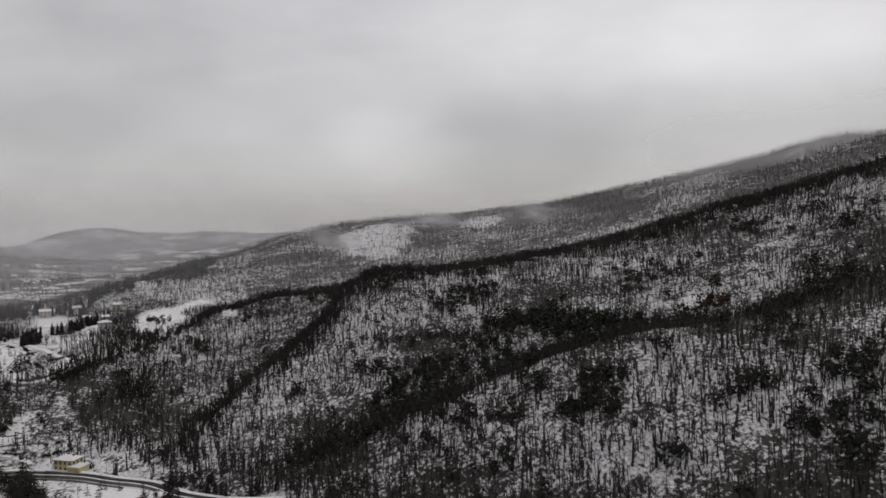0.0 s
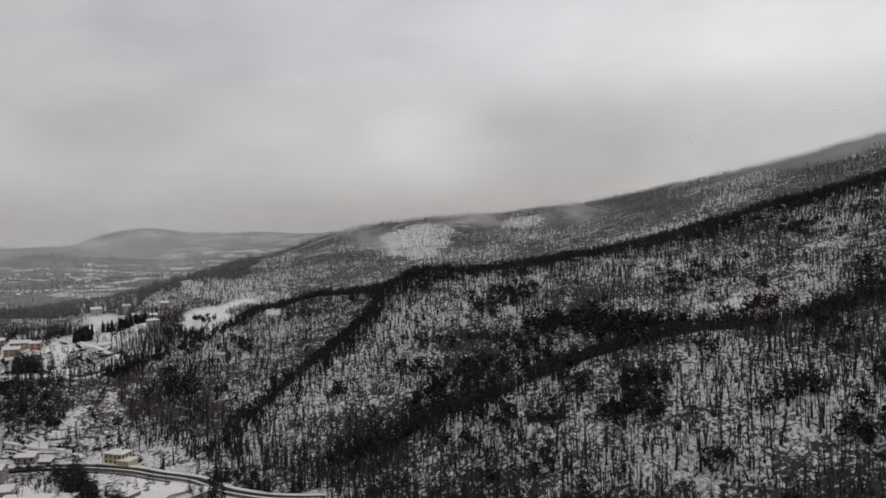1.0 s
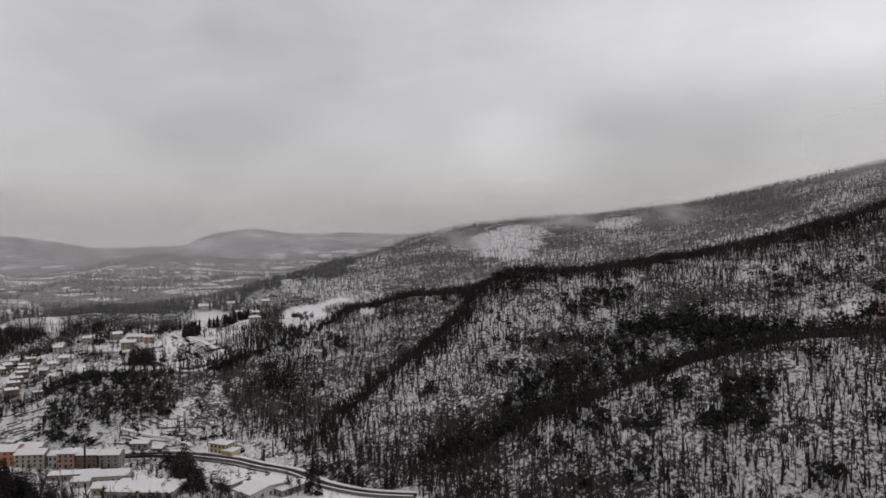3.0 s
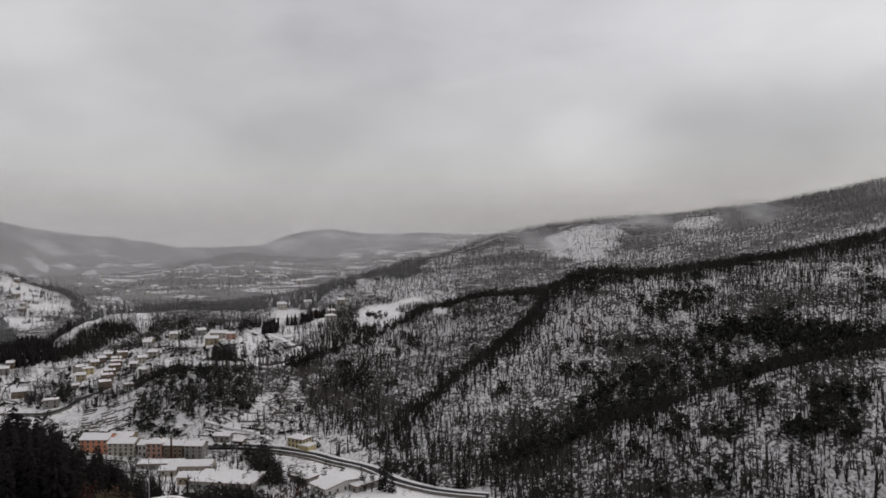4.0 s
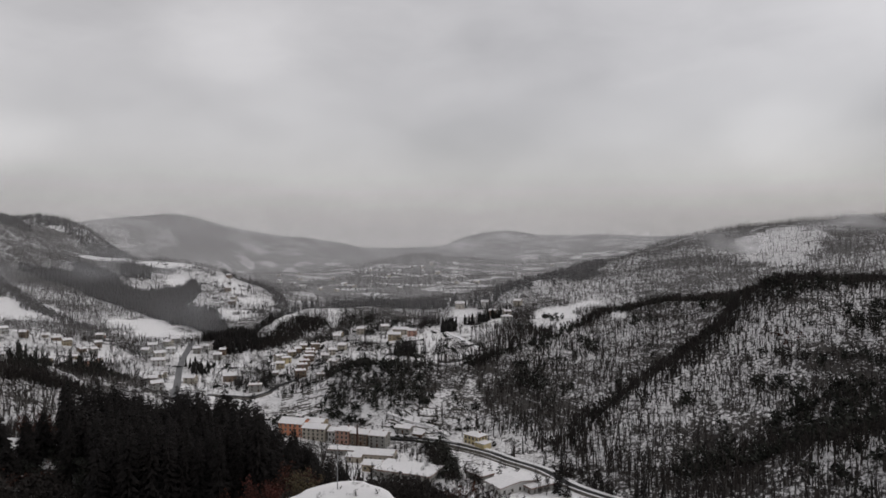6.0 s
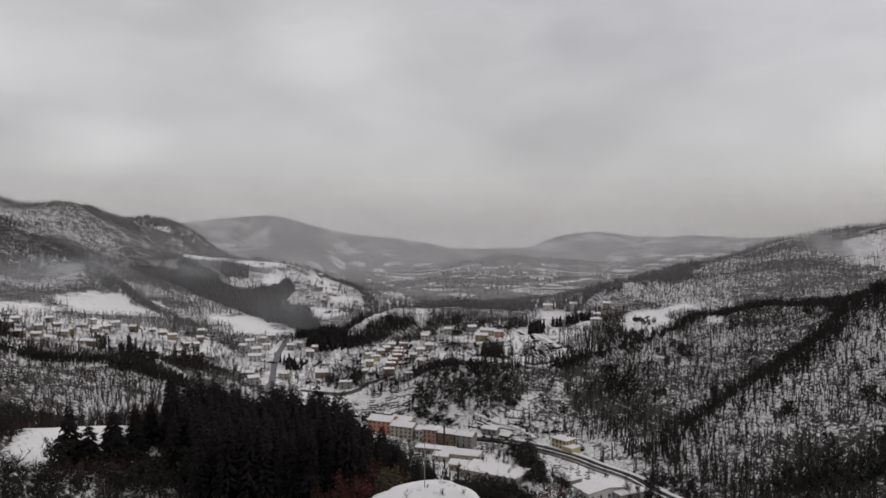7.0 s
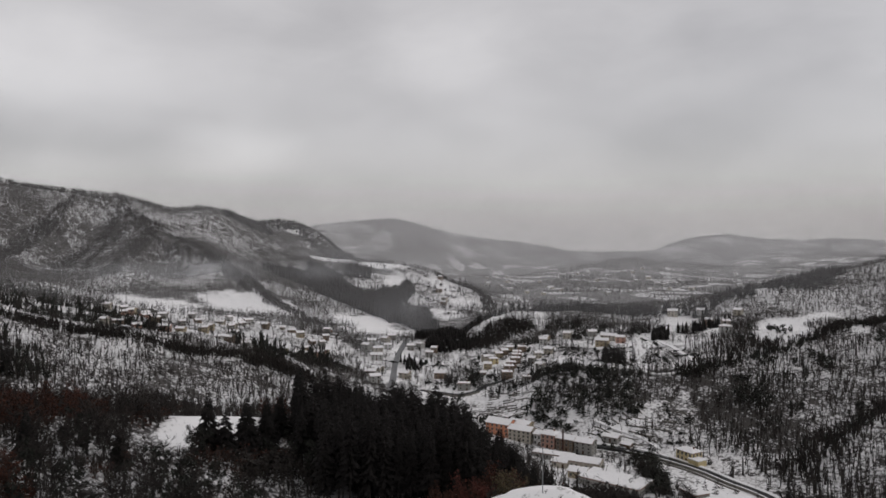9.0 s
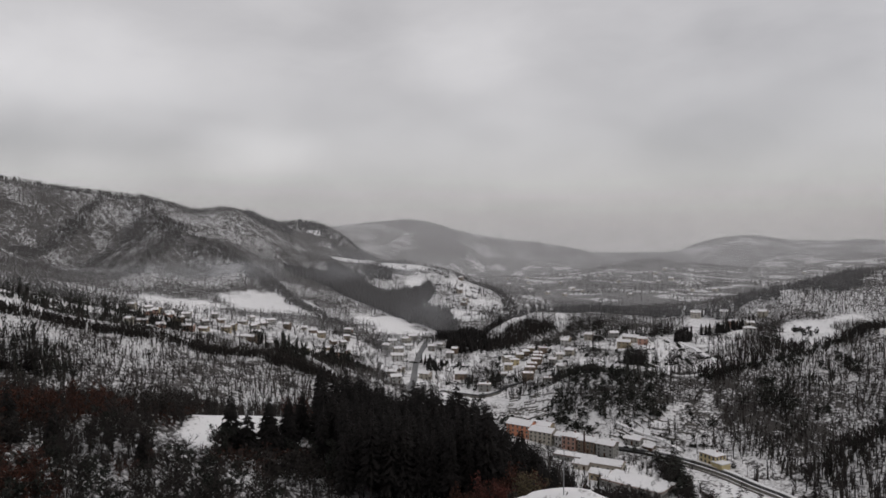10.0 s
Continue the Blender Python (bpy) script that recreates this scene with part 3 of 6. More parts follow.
def conifer(seed, tiers, fronds, height=18.0, width=3.2, low=0.10, cards=False, taper=0.8):
    """Spruce: a trunk and tiers of drooping, ragged fronds."""
    k = Shape(seed)
    g = k.rng
    k.cone((0, 0, -1.5), (0, 0, height), 0.26 * height / 18, 0, 5, 0)
    for i in range(tiers):
        f = i / (tiers - 1)
        z, r = height * (low + (0.97 - low) * f), width * (1 - f) ** taper + 0.18
        for j in range(fronds if f < 0.75 else max(4, fronds - 2)):
            a = 2 * pi * (j + 0.5 * (i % 2)) / fronds + g.uniform(-0.35, 0.35)
            l = r * g.uniform(0.65, 1.18)
            d, s = Vector((cos(a), sin(a), 0)), Vector((-sin(a), cos(a), 0))
            droop, wide = l * g.uniform(0.18, 0.55), l * g.uniform(0.09, 0.17) + 0.07
            z0 = z + g.uniform(-0.3, 0.3) * height / tiers
            root, tip = Vector((0, 0, z0)), Vector((0, 0, z0)) + d * l - Vector((0, 0, droop))
            m = root.lerp(tip, 0.55) + Vector((0, 0, 0.08 * l))
            n0 = len(k.v)
            k.v += [root, m + s * wide - Vector((0, 0, 0.22 * l)), tip, m - s * wide - Vector((0, 0, 0.22 * l)), m]
            k.t += [(n0, n0 + 1, n0 + 4), (n0 + 4, n0 + 1, n0 + 2), (n0 + 4, n0 + 2, n0 + 3), (n0, n0 + 4, n0 + 3)]
            k.s += [1, 1, 1, 1]
            if cards:
                for _ in range(2):
                    q = root.lerp(tip, g.uniform(0.35, 0.95)) + s * g.uniform(-wide, wide) * 0.8
                    k.cone(q, q + d * l * 0.18 + s * g.uniform(-0.3, 0.3) * l - Vector((0, 0, g.uniform(0.1, 0.35) * l)), 0.12 * l, 0, 1, 1)
    return k.arrays()


def spire(seed, height=13.0, width=2.6):
    """A conifer far away: a stem and four ragged, overlapping skirts."""
    k = Shape(seed)
    g = k.rng
    k.cone((0, 0, -1.5), (0, 0, height * 0.4), 0.25, 0.2, 3, 0)
    for i in range(4):
        z, r = height * (0.06 + 0.2 * i), width * (1 - 0.2 * i) * g.uniform(0.85, 1.15)
        n0, tip = len(k.v), height * (0.44 + 0.185 * i)
        k.v += [Vector((cos(a) * r * q, sin(a) * r * q, z + g.uniform(-0.6, 0.6))) for a, q in ((2 * pi * j / 6 + g.uniform(-0.2, 0.2), g.uniform(0.7, 1.2)) for j in range(6))]
        k.v.append(Vector((g.uniform(-0.2, 0.2), g.uniform(-0.2, 0.2), tip)))
        k.t += [(n0 + j, n0 + (j + 1) % 6, n0 + 6) for j in range(6)]
        k.s += [1] * 6
    return k.arrays()


def bush(seed, leaves, height=4.0, width=2.2, size=0.55):
    """Evergreen clump: a short stem and uneven lobes of leaves."""
    k = Shape(seed)
    g = k.rng
    k.cone((0, 0, -1), (0, 0, height * 0.6), 0.16, 0, 3, 0)
    lobes = [(Vector((g.uniform(-1, 1) * width * 0.6, g.uniform(-1, 1) * width * 0.6, height * g.uniform(0.25, 0.85))), width * g.uniform(0.35, 0.6)) for _ in range(5)]
    for i in range(leaves):
        c, r = lobes[i % 5]
        d = Vector((g.gauss(0, 1), g.gauss(0, 1), g.gauss(0, 0.8))).normalized()
        k.leaf(c + d * r * g.uniform(0.6, 1.1), size * g.uniform(0.7, 1.4), 1)
    return k.arrays()


def wood(name, label, templates, x, y, scale, mats, seed, girth=None):
    """One stretch of woodland: every tree stands on the ground with its own turn and size."""
    rng = np.random.RandomState(seed)
    co, fa, ix, base = [], [], [], 0
    z = ground(x, y)
    pick = rng.randint(0, len(templates), len(x))
    turn = rng.uniform(0, 2 * pi, len(x))
    e = 6.0                                                                             # stems lean a little downhill
    lean = [np.clip(-0.16 * (ground(x + e * i, y + e * (1 - i)) - ground(x - e * i, y - e * (1 - i))) / (2 * e), -0.2, 0.2) + rng.normal(0, 0.03, len(x)) for i in (1, 0)]
    thick = (scale if girth is None else girth) * rng.uniform(0.8, 1.25, len(x))
    for k, (v, t, s) in enumerate(templates):
        sel = np.where(pick == k)[0]
        if not len(sel):
            continue
        c, sn = np.cos(turn[sel])[:, None], np.sin(turn[sel])[:, None]
        px = (v[:, 0] * c - v[:, 1] * sn) * thick[sel][:, None] + x[sel][:, None]
        py = (v[:, 0] * sn + v[:, 1] * c) * thick[sel][:, None] + y[sel][:, None]
        up = v[:, 2] * scale[sel][:, None]
        px, py = px + up * lean[0][sel][:, None], py + up * lean[1][sel][:, None]
        pz = v[:, 2] * scale[sel][:, None] + z[sel][:, None]
        co.append(np.stack([px, py, pz], -1).reshape(-1, 3))
        fa.append((t[None] + (np.arange(len(sel)) * len(v))[:, None, None] + base).reshape(-1, 3))
        ix.append(np.tile(s, len(sel)))
        base += len(sel) * len(v)
    me = big_mesh(name, np.vstack(co), np.vstack(fa), mats, np.concatenate(ix))
    return tagged(new(name, me), label, "woodland", kind="stuff")


def scatter(spacing, r0, r1, az0, az1, seed):
    """A jittered lattice of places in a sector of the land."""
    rng = np.random.RandomState(seed)
    n = int(r1 / spacing) + 1
    gx, gy = np.meshgrid(np.arange(-n, n + 1), np.arange(-n, n + 1))
    x, y = (gx.ravel() + rng.uniform(-0.5, 0.5, gx.size)) * spacing, (gy.ravel() + rng.uniform(-0.5, 0.5, gx.size)) * spacing
    r, az = np.hypot(x, y), np.degrees(np.arctan2(x, y))
    k = (r > r0) & (r < r1) & (az > az0) & (az < az1)
    return x[k], y[k], rng


def along(points, half, spacing, seed):
    """Places in a belt on both sides of a line."""
    rng = np.random.RandomState(seed)
    xs, ys = [], []
    for a, b in zip(points[:-1], points[1:]):
        l = hypot(b[0] - a[0], b[1] - a[1])
        n = max(1, int(l * 2 * half / spacing ** 2))
        f, o = rng.uniform(0, 1, n), rng.uniform(-half, half, n)
        xs.append(a[0] + (b[0] - a[0]) * f - (b[1] - a[1]) / l * o)
        ys.append(a[1] + (b[1] - a[1]) * f + (b[0] - a[0]) / l * o)
    return np.concatenate(xs), np.concatenate(ys), rng


def filled(corners, spacing, seed):
    """Random places in a four-cornered plot."""
    rng = np.random.RandomState(seed)
    c = [np.array(p, float) for p in corners]
    n = int(hypot(*(c[1] - c[0])) * hypot(*(c[3] - c[0])) / spacing ** 2)
    u, v = rng.uniform(0, 1, (n, 1)), rng.uniform(0, 1, (n, 1))
    p = (c[0] * (1 - u) + c[1] * u) * (1 - v) + (c[3] * (1 - u) + c[2] * u) * v
    return p[:, 0], p[:, 1], rng


def near_line(x, y, points, half):
    """Which places lie within half of a line."""
    best = np.full(x.shape, 1e9)
    for a, b in zip(points[:-1], points[1:]):
        dx, dy = b[0] - a[0], b[1] - a[1]
        f = np.clip(((x - a[0]) * dx + (y - a[1]) * dy) / (dx * dx + dy * dy), 0, 1)
        best = np.minimum(best, np.hypot(x - a[0] - f * dx, y - a[1] - f * dy))
    return best < half


SPRUCE_WOOD = [(-232, 118), (-205, 112), (-180, 125), (-150, 140), (-132, 150)]     # the dark plantation on the near hill

# closed bare woods on the slopes facing the drone
NEAR_T = [bare_tree(s, 7, 2, stem=0.30, blade=0.17, spread=(0.12, 0.17, 0.24)[s % 3]) for s in range(5)] + [coppice(90 + s, 3, 5, stem=0.42, blade=0.20, part_way=0.05) for s in range(5)]
MID_T = [coppice(10 + s, (1, 2, 3)[s % 3], (6, 4, 3)[s % 3], stem=0.36, blade=0.21) for s in range(9)]
FAR_T = [coppice(20 + s, 1, 3, stem=0.50, blade=0.42) for s in range(6)]


BELT_T = [coppice(26 + s, 3, 7, 13.0, stem=0.5, blade=0.42, part_way=0.09) for s in range(4)]


def girths(g, n):
    return np.clip(np.exp(g.normal(-0.35, 0.38, n)), 0.35, 1.6)


def plant_slopes():
    for templates, sp, r0, r1, seed in ((NEAR_T, 4.2, 255, 400, 11), (MID_T, 3.7, 400, 800, 15)):
        x, y, g = scatter(sp, r0, r1, -88, 37, seed)
        clump = lumps(x, y, 17, 9) + 0.7 * lumps(x, y, 6, 10)
        keep = (woods(x, y) > g.uniform(0.25, 1.0, len(x))) & (ground(x, y) > 0.5) & ~near_line(x, y, SPRUCE_WOOD, 60) & (clump > -0.6)
        x, y = x[keep], y[keep]
        tall = g.uniform(0.5, 0.92, len(x)) * (1 + 0.3 * lumps(x, y, 22, 23)) * np.interp(np.hypot(x, y), [300, 420, 520], [1.15, 1.0, 0.9]) * np.interp(x, [-380, -300, -200], [0.58, 0.75, 0.85])
        wood("bare_woodland", "bare dark winter trees standing in snow on the slope", templates, x, y, tall, [BARK, TWIG], seed + 1, girth=girths(g, len(x)))
    x, y, g = scatter(4.8, 800, 1720, -86, 35, 13)
    r, az = np.hypot(x, y), np.degrees(np.arctan2(x, y))
    hidden = ((az > -24) & (r > 1290)) | ((az > -43.5) & (az <= -24) & (r > 1050))
    keep = (woods(x, y) > g.uniform(0.25, 1.0, len(x))) & (ground(x, y) > 3) & ~hidden
    x, y = x[keep], y[keep]
    wood("bare_woodland", "distant bare winter woods on snowy mountain slopes", FAR_T, x, y, g.uniform(0.4, 0.72, len(x)), [BARK, TWIG], 14, girth=girths(g, len(x)))


def plant_far_hillside():
    """Hedgerows, orchards and copses between the small far fields."""
    x, y, g = scatter(11.5, 1150, 2420, -50, -12, 17)
    k = (lumps(x, y, 75, 92) + 0.6 * lumps(x, y, 30, 93) > -0.1) & (ground(x, y) > -40) & ((np.degrees(np.arctan2(x, y)) > -43) | (np.hypot(x, y) > 1500))
    wood("hedgerow_trees", "far hedgerows and copses between small snowy fields", FAR_T, x[k], y[k], g.uniform(0.35, 0.8, k.sum()), [BARK, TWIG], 18, girth=2.2)


def plant_belts():
    """Denser and taller trees along the crests and spurs."""
    for i, (key, half, sp) in enumerate((("crest_b", 12, 3.7), ("spur_b", 12, 3.9), ("crest_c", 8, 4.0), ("crest_d", 7, 4.2), ("edge_j", 4.6, 1.8), ("spur_i", 8, 2.7), ("crest_g", 5, 4.4), ("crest_i", 9, 3.4), ("crest_b_east", 16, 4.2))):
        x, y, g = along(LAND[key], half * 1.45, sp, 30 + i)
        r = np.hypot(x, y)
        inner = near_line(x, y, LAND[key], half * 0.45)
        k = (inner | (lumps(x, y, 12, 52 + i) + 0.5 * lumps(x, y, 5, 72 + i) > 0.0)) & (r < 1500) & (np.degrees(np.arctan2(x, y)) < 40)
        x, y = x[k], y[k]
        wood("tree_belt", "dense line of dark bare trees along a ridge crest", BELT_T, x, y, g.uniform(0.45, 0.75, len(x)) * (0.72 if key == "edge_j" else 0.85 if key == "spur_i" else 1.0), [BARK, TWIG], 40 + i, girth=0.75)


SMALL_SPRUCE = [conifer(60 + s, 7, 5, 15.0, 2.6) for s in range(4)]
TINY_SPRUCE = [spire(70 + s) for s in range(5)]
BUSH_T = [bush(80 + s, 46) for s in range(5)]


def plant_evergreens():
    spec = (("conifer_belt", "dark conifers in a row on the wooded knoll", LAND["crest_e"], 8, 4.0, 0.95),
            ("conifer_belt", "dense dark conifers crowning the knoll", [(-541, 652), (-512, 689), (-480, 711), (-440, 728)], 9, 3.0, 0.8),
            ("conifer_belt", "dark conifers in a row on the wooded knoll", [(-582, 605), (-588, 560), (-578, 510)], 20, 3.4, 0.85),
            ("conifer_belt", "dark conifers on the flank of the wooded knoll", [(-537, 482), (-538, 513), (-548, 548)], 15, 3.6, 0.9),
            ("conifer_plantation", "dark blue-green conifer plantation in a gully", [(-1110, 625), (-1050, 640), (-1000, 655), (-930, 655), (-840, 650), (-745, 630)], 33, 3.6, 1.1),
            ("conifer_plantation", "dark conifer block on the mountain shoulder", [(-1357, 645), (-1350, 690), (-1340, 740)], 26, 4.0, 1.0))
    groves = (("conifer_belt", "dark conifers on the skyline above the villas", [(-355, 850), (-335, 905), (-325, 985)], 20, 5.0, 0.9),
            ("conifer_grove", "tall dark conifers in front of the terrace", [(-325, 478), (-298, 470)], 10, 4.2, 1.05),
            ("conifer_grove", "dark conifers beside the town street", [(-510, 424), (-494, 420), (-478, 404)], 7, 3.6, 0.62),
            ("conifer_grove", "dark conifers round the grey flat-roofed house", [(-394, 372), (-412, 392), (-424, 402)], 5, 3.4, 0.62),
            ("conifer_grove", "dark conifers round the grey flat-roofed house", [(-374, 379), (-390, 396), (-410, 408)], 5, 3.4, 0.62),
            ("conifer_grove", "dark garden trees below the stepped terrace", [(-357, 374), (-344, 372), (-330, 378), (-314, 382)], 6, 4.0, 0.5),
            ("conifer_grove", "dark square copse in front of the terrace", [(-336, 486), (-318, 484)], 9, 3.4, 0.9),
            ("conifer_grove", "dark cypresses among the villas", [(-352, 640), (-342, 668), (-330, 705)], 8, 5.5, 0.9),
            ("conifer_grove", "dark conifers beside the lane", [(-345, 590), (-362, 622)], 7, 4.5, 1.0),
            ("conifer_grove", "scattered dark pines above snowy terraces", [(-310, 378), (-285, 392), (-262, 404)], 14, 6.5, 0.6))
    for i, (name, label, line, half, sp, size) in enumerate(spec + groves):
        x, y, g = along(line, half, sp, 100 + i)
        k = ~near_line(x, y, [(-544, 552), (-542, 616)], 13) & ((i != 0) | (lumps(x, y, 18, 57) > -0.2))
        x, y = x[k], y[k]
        wood(name, label, SMALL_SPRUCE if np.hypot(x, y).min() < 600 else TINY_SPRUCE, x, y, g.uniform(0.65, 1.15, len(x)) * size, [BARK, NEEDLE], 120 + i)
    # the hazy plantation in the gully below the meadows
    for i, corners in enumerate((((-1043, 726), (-1009, 757), (-1062, 798), (-1095, 762)), ((-943, 690), (-845, 690), (-872, 735), (-920, 740)),
                                 ((-1150, 716), (-1031, 713), (-992, 686), (-1091, 672)), ((-801, 665), (-700, 640), (-675, 600), (-760, 610)), ((-964, 800), (-905, 771), (-860, 712), (-905, 720)))):
        x, y, g = filled(corners, 4.3, 700 + i)
        wood("conifer_plantation", "dark blue-grey conifer block in the hazy gully", TINY_SPRUCE, x, y, g.uniform(0.65, 1.1, len(x)), [BARK, NEEDLE], 710 + i)
    x, y, g = along([(-392, 782), (-367, 771), (-344, 783), (-329, 818), (-315, 860), (-303, 890)], 16, 5.2, 718)
    k = lumps(x, y, 20, 58) > -0.3
    wood("evergreen_copse", "dark rounded evergreen trees along the shoulder of the ridge", BUSH_T, x[k], y[k], g.uniform(1.3, 2.4, k.sum()), [BARK, NEEDLE], 719)
    # hedges and copses between the terraced meadows
    for i, (line, half, lo) in enumerate((([(-1059, 866), (-1016, 860), (-965, 851), (-912, 839)], 3, 0.6), ([(-964, 804), (-920, 811), (-878, 819), (-832, 840)], 4, 0.6), ([(-870, 746), (-836, 757), (-779, 791)], 4, 0.6),
                                          ([(-806, 700), (-775, 733), (-740, 757)], 4, 0.7), ([(-1090, 833), (-1055, 840), (-1009, 837)], 3, 0.5), ([(-738, 650), (-738, 697), (-725, 731)], 5, 0.7),
                                          ([(-905, 800), (-875, 790), (-830, 800)], 3, 0.5), ([(-940, 830), (-900, 840), (-860, 850)], 2, 0.5), ([(-800, 830), (-760, 800), (-735, 770)], 9, 0.9), ([(-985, 890), (-930, 886), (-870, 872), (-800, 836)], 6, 0.8))):
        x, y, g = along(line, half, 3.6, 720 + i)
        k = lumps(x, y, 16, 730 + i) > -0.35
        wood("hedge", "dark leafless hedge between snowy terraced meadows", BUSH_T[:2] + FAR_T[:2], x[k], y[k], g.uniform(lo, lo + 0.6, k.sum()), [BARK, TWIG], 740 + i)
    # dark gullies and ribs on the western mountain
    for i, line in enumerate(([(-1325, 333), (-1271, 284), (-1208, 234), (-1150, 200)], [(-1230, 452), (-1150, 395), (-1045, 325)], [(-1287, 396), (-1260, 349), (-1173, 294)],
                              [(-1364, 442), (-1310, 410), (-1287, 396)], [(-1462, 285), (-1451, 365), (-1436, 430)])):
        x, y, g = along(line, 12, 3.3, 180 + i)
        k = lumps(x, y, 16, 185) > -0.35
        wood("tree_belt", "dark dense trees in a gully of the mountain", BELT_T, x[k], y[k], g.uniform(0.45, 0.75, k.sum()), [BARK, TWIG], 186 + i)
    for i, (line, half, size) in enumerate((([(-1300, 460), (-1261, 476), (-1214, 494), (-1165, 508), (-1058, 503), (-990, 507), (-929, 507), (-853, 496)], 7, 0.7), ([(-1290, 440), (-1280, 415), (-1254, 383), (-1207, 351), (-1158, 329)], 6, 0.55),
                                            ([(-1432, 392), (-1338, 339), (-1281, 299), (-1227, 254), (-1137, 207)], 9, 0.55))):
        x, y, g = along(line, half, 2.8, 890 + i)
        wood("tree_belt", "dark line of trees along a rib of the mountain", BELT_T, x, y, g.uniform(0.7, 1.2, len(x)) * size, [BARK, TWIG], 895 + i)
    x, y, g = along(LAND["crest_h"][1:], 55, 5.0, 190)
    wood("conifer_plantation", "dark woods on the top of the far hill", TINY_SPRUCE + FAR_T[:4], x, y, g.uniform(0.5, 0.8, len(x)), [BARK, NEEDLE], 191)
    # evergreen scrub in the gully behind the near spur, and in patches on the near slope
    x, y, g = along([(-40, 384), (5, 412), (44, 437), (83, 452), (119, 456), (180, 462)], 18, 5.0, 140)
    k = lumps(x, y, 24, 24) + 0.4 * lumps(x, y, 9, 25) > np.where(x < 25, 0.25, -0.30)
    x, y = x[k], y[k]
    wood("evergreen_scrub", "ivy-clad dark evergreen trees filling a gully", BUSH_T, x, y, g.uniform(0.9, 2.6, len(x)), [BARK, IVY], 141)
    x, y, g = scatter(5.2, 255, 480, -12, 38, 142)
    k = (lumps(x, y, 13, 121) + 0.9 * lumps(x, y, 6, 22) > np.where(x < -5, 0.95, 0.84))
    x, y = x[k], y[k]
    wood("evergreen_scrub", "dark evergreen shrubs in patches under bare trees", BUSH_T, x, y, g.uniform(0.8, 2.4, len(x)), [BARK, IVY], 143)
    x, y, g = scatter(6.0, 480, 760, -25, 38, 144)
    k = (lumps(x, y, 28, 126) + 0.7 * lumps(x, y, 11, 27) > 0.62)
    x, y = x[k], y[k]
    wood("evergreen_scrub", "dark evergreen shrubs in patches under bare trees", BUSH_T, x, y, g.uniform(0.8, 2.0, len(x)), [BARK, IVY], 145)
    # darker strips of ivied trees and scrub along the ribs and gullies of the wooded slope
    west_strips = (([(-78, 343), (-65, 359), (-42, 366), (-25, 378), (-12, 392)], 8, 3.6, 0.8, 1.9), ([(-41, 407), (-22, 432), (2, 457), (29, 476)], 13, 5.0, 0.8, 2.2),
        ([(-191, 525), (-199, 485), (-205, 454), (-197, 421)], 9, 4.4, 0.7, 1.6), ([(-186, 452), (-176, 404), (-172, 374)], 9, 4.6, 0.7, 1.6),
        ([(-126, 433), (-134, 405), (-140, 383), (-142, 366)], 7, 4.0, 0.7, 1.6), ([(-58, 507), (-33, 491), (-9, 495), (18, 494)], 4, 3.6, 0.6, 1.4))
    east_strips = (
        ([(30, 499), (58, 500), (88, 486), (110, 470)], 13, 4.4, 0.9, 2.4), ([(-247, 450), (-241, 491), (-232, 534), (-225, 582), (-221, 630), (-223, 708)], 4, 3.4, 0.6, 1.3),
        ([(-199, 650), (-159, 677), (-123, 689), (-79, 685)], 5, 3.6, 0.6, 1.4), ([(60, 330), (85, 342)], 9, 4.2, 0.8, 2.0), ([(172, 300), (192, 315)], 11, 4.2, 0.8, 2.2),
        ([(190, 420), (215, 432)], 12, 4.2, 0.8, 2.2), ([(26, 342), (38, 348)], 6, 4.0, 0.7, 1.6), ([(145, 285), (168, 268)], 8, 4.2, 0.8, 2.0))
    for i, (line, half, sp, lo, hi) in enumerate(west_strips + east_strips):
        x, y, g = along(line, half * 1.3, sp, 800 + i)
        k = near_line(x, y, line, half * 0.6) | (lumps(x, y, 9, 815 + i) > 0)
        wood("evergreen_scrub", "ivied trees and dark scrub in a strip across the slope", BELT_T + BUSH_T[:1] if i in (2, 3, 4) else BUSH_T, x[k], y[k], g.uniform(lo, hi, k.sum()) * (0.5 if i in (2, 3, 4) else 1.0), [BARK, IVY], 830 + i)
    x, y, g = along([(-60, 607), (-74, 585), (-86, 553), (-104, 510)], 11, 5.0, 850)
    wood("conifer_belt", "dark pines crowding the top of the rib", SMALL_SPRUCE, x, y, g.uniform(0.45, 0.8, len(x)), [BARK, NEEDLE], 851)
    for i, (line, half, sp, lo, hi) in enumerate((([(180, 484), (196, 482)], 6, 3.4, 0.8, 1.6), ([(-62, 528), (-36, 520)], 14, 7.0, 0.5, 1.0))):
        x, y, g = along(line, half, sp, 855 + i)
        wood("russet_scrub", "young oaks keeping their withered russet leaves", BUSH_T, x, y, g.uniform(lo, hi, len(x)), [BARK, RUSSET], 857 + i)
    # dark bank of pines and holm oaks below the terrace
    x, y, g = along([(-318, 378), (-296, 384), (-276, 394), (-252, 410)], 29, 4.5, 146)
    wood("evergreen_bank", "dark pines and evergreen oaks on the steep bank", BUSH_T + SMALL_SPRUCE[:2], x, y, g.uniform(0.7, 1.6, len(x)) * 0.9, [BARK, IVY], 147)
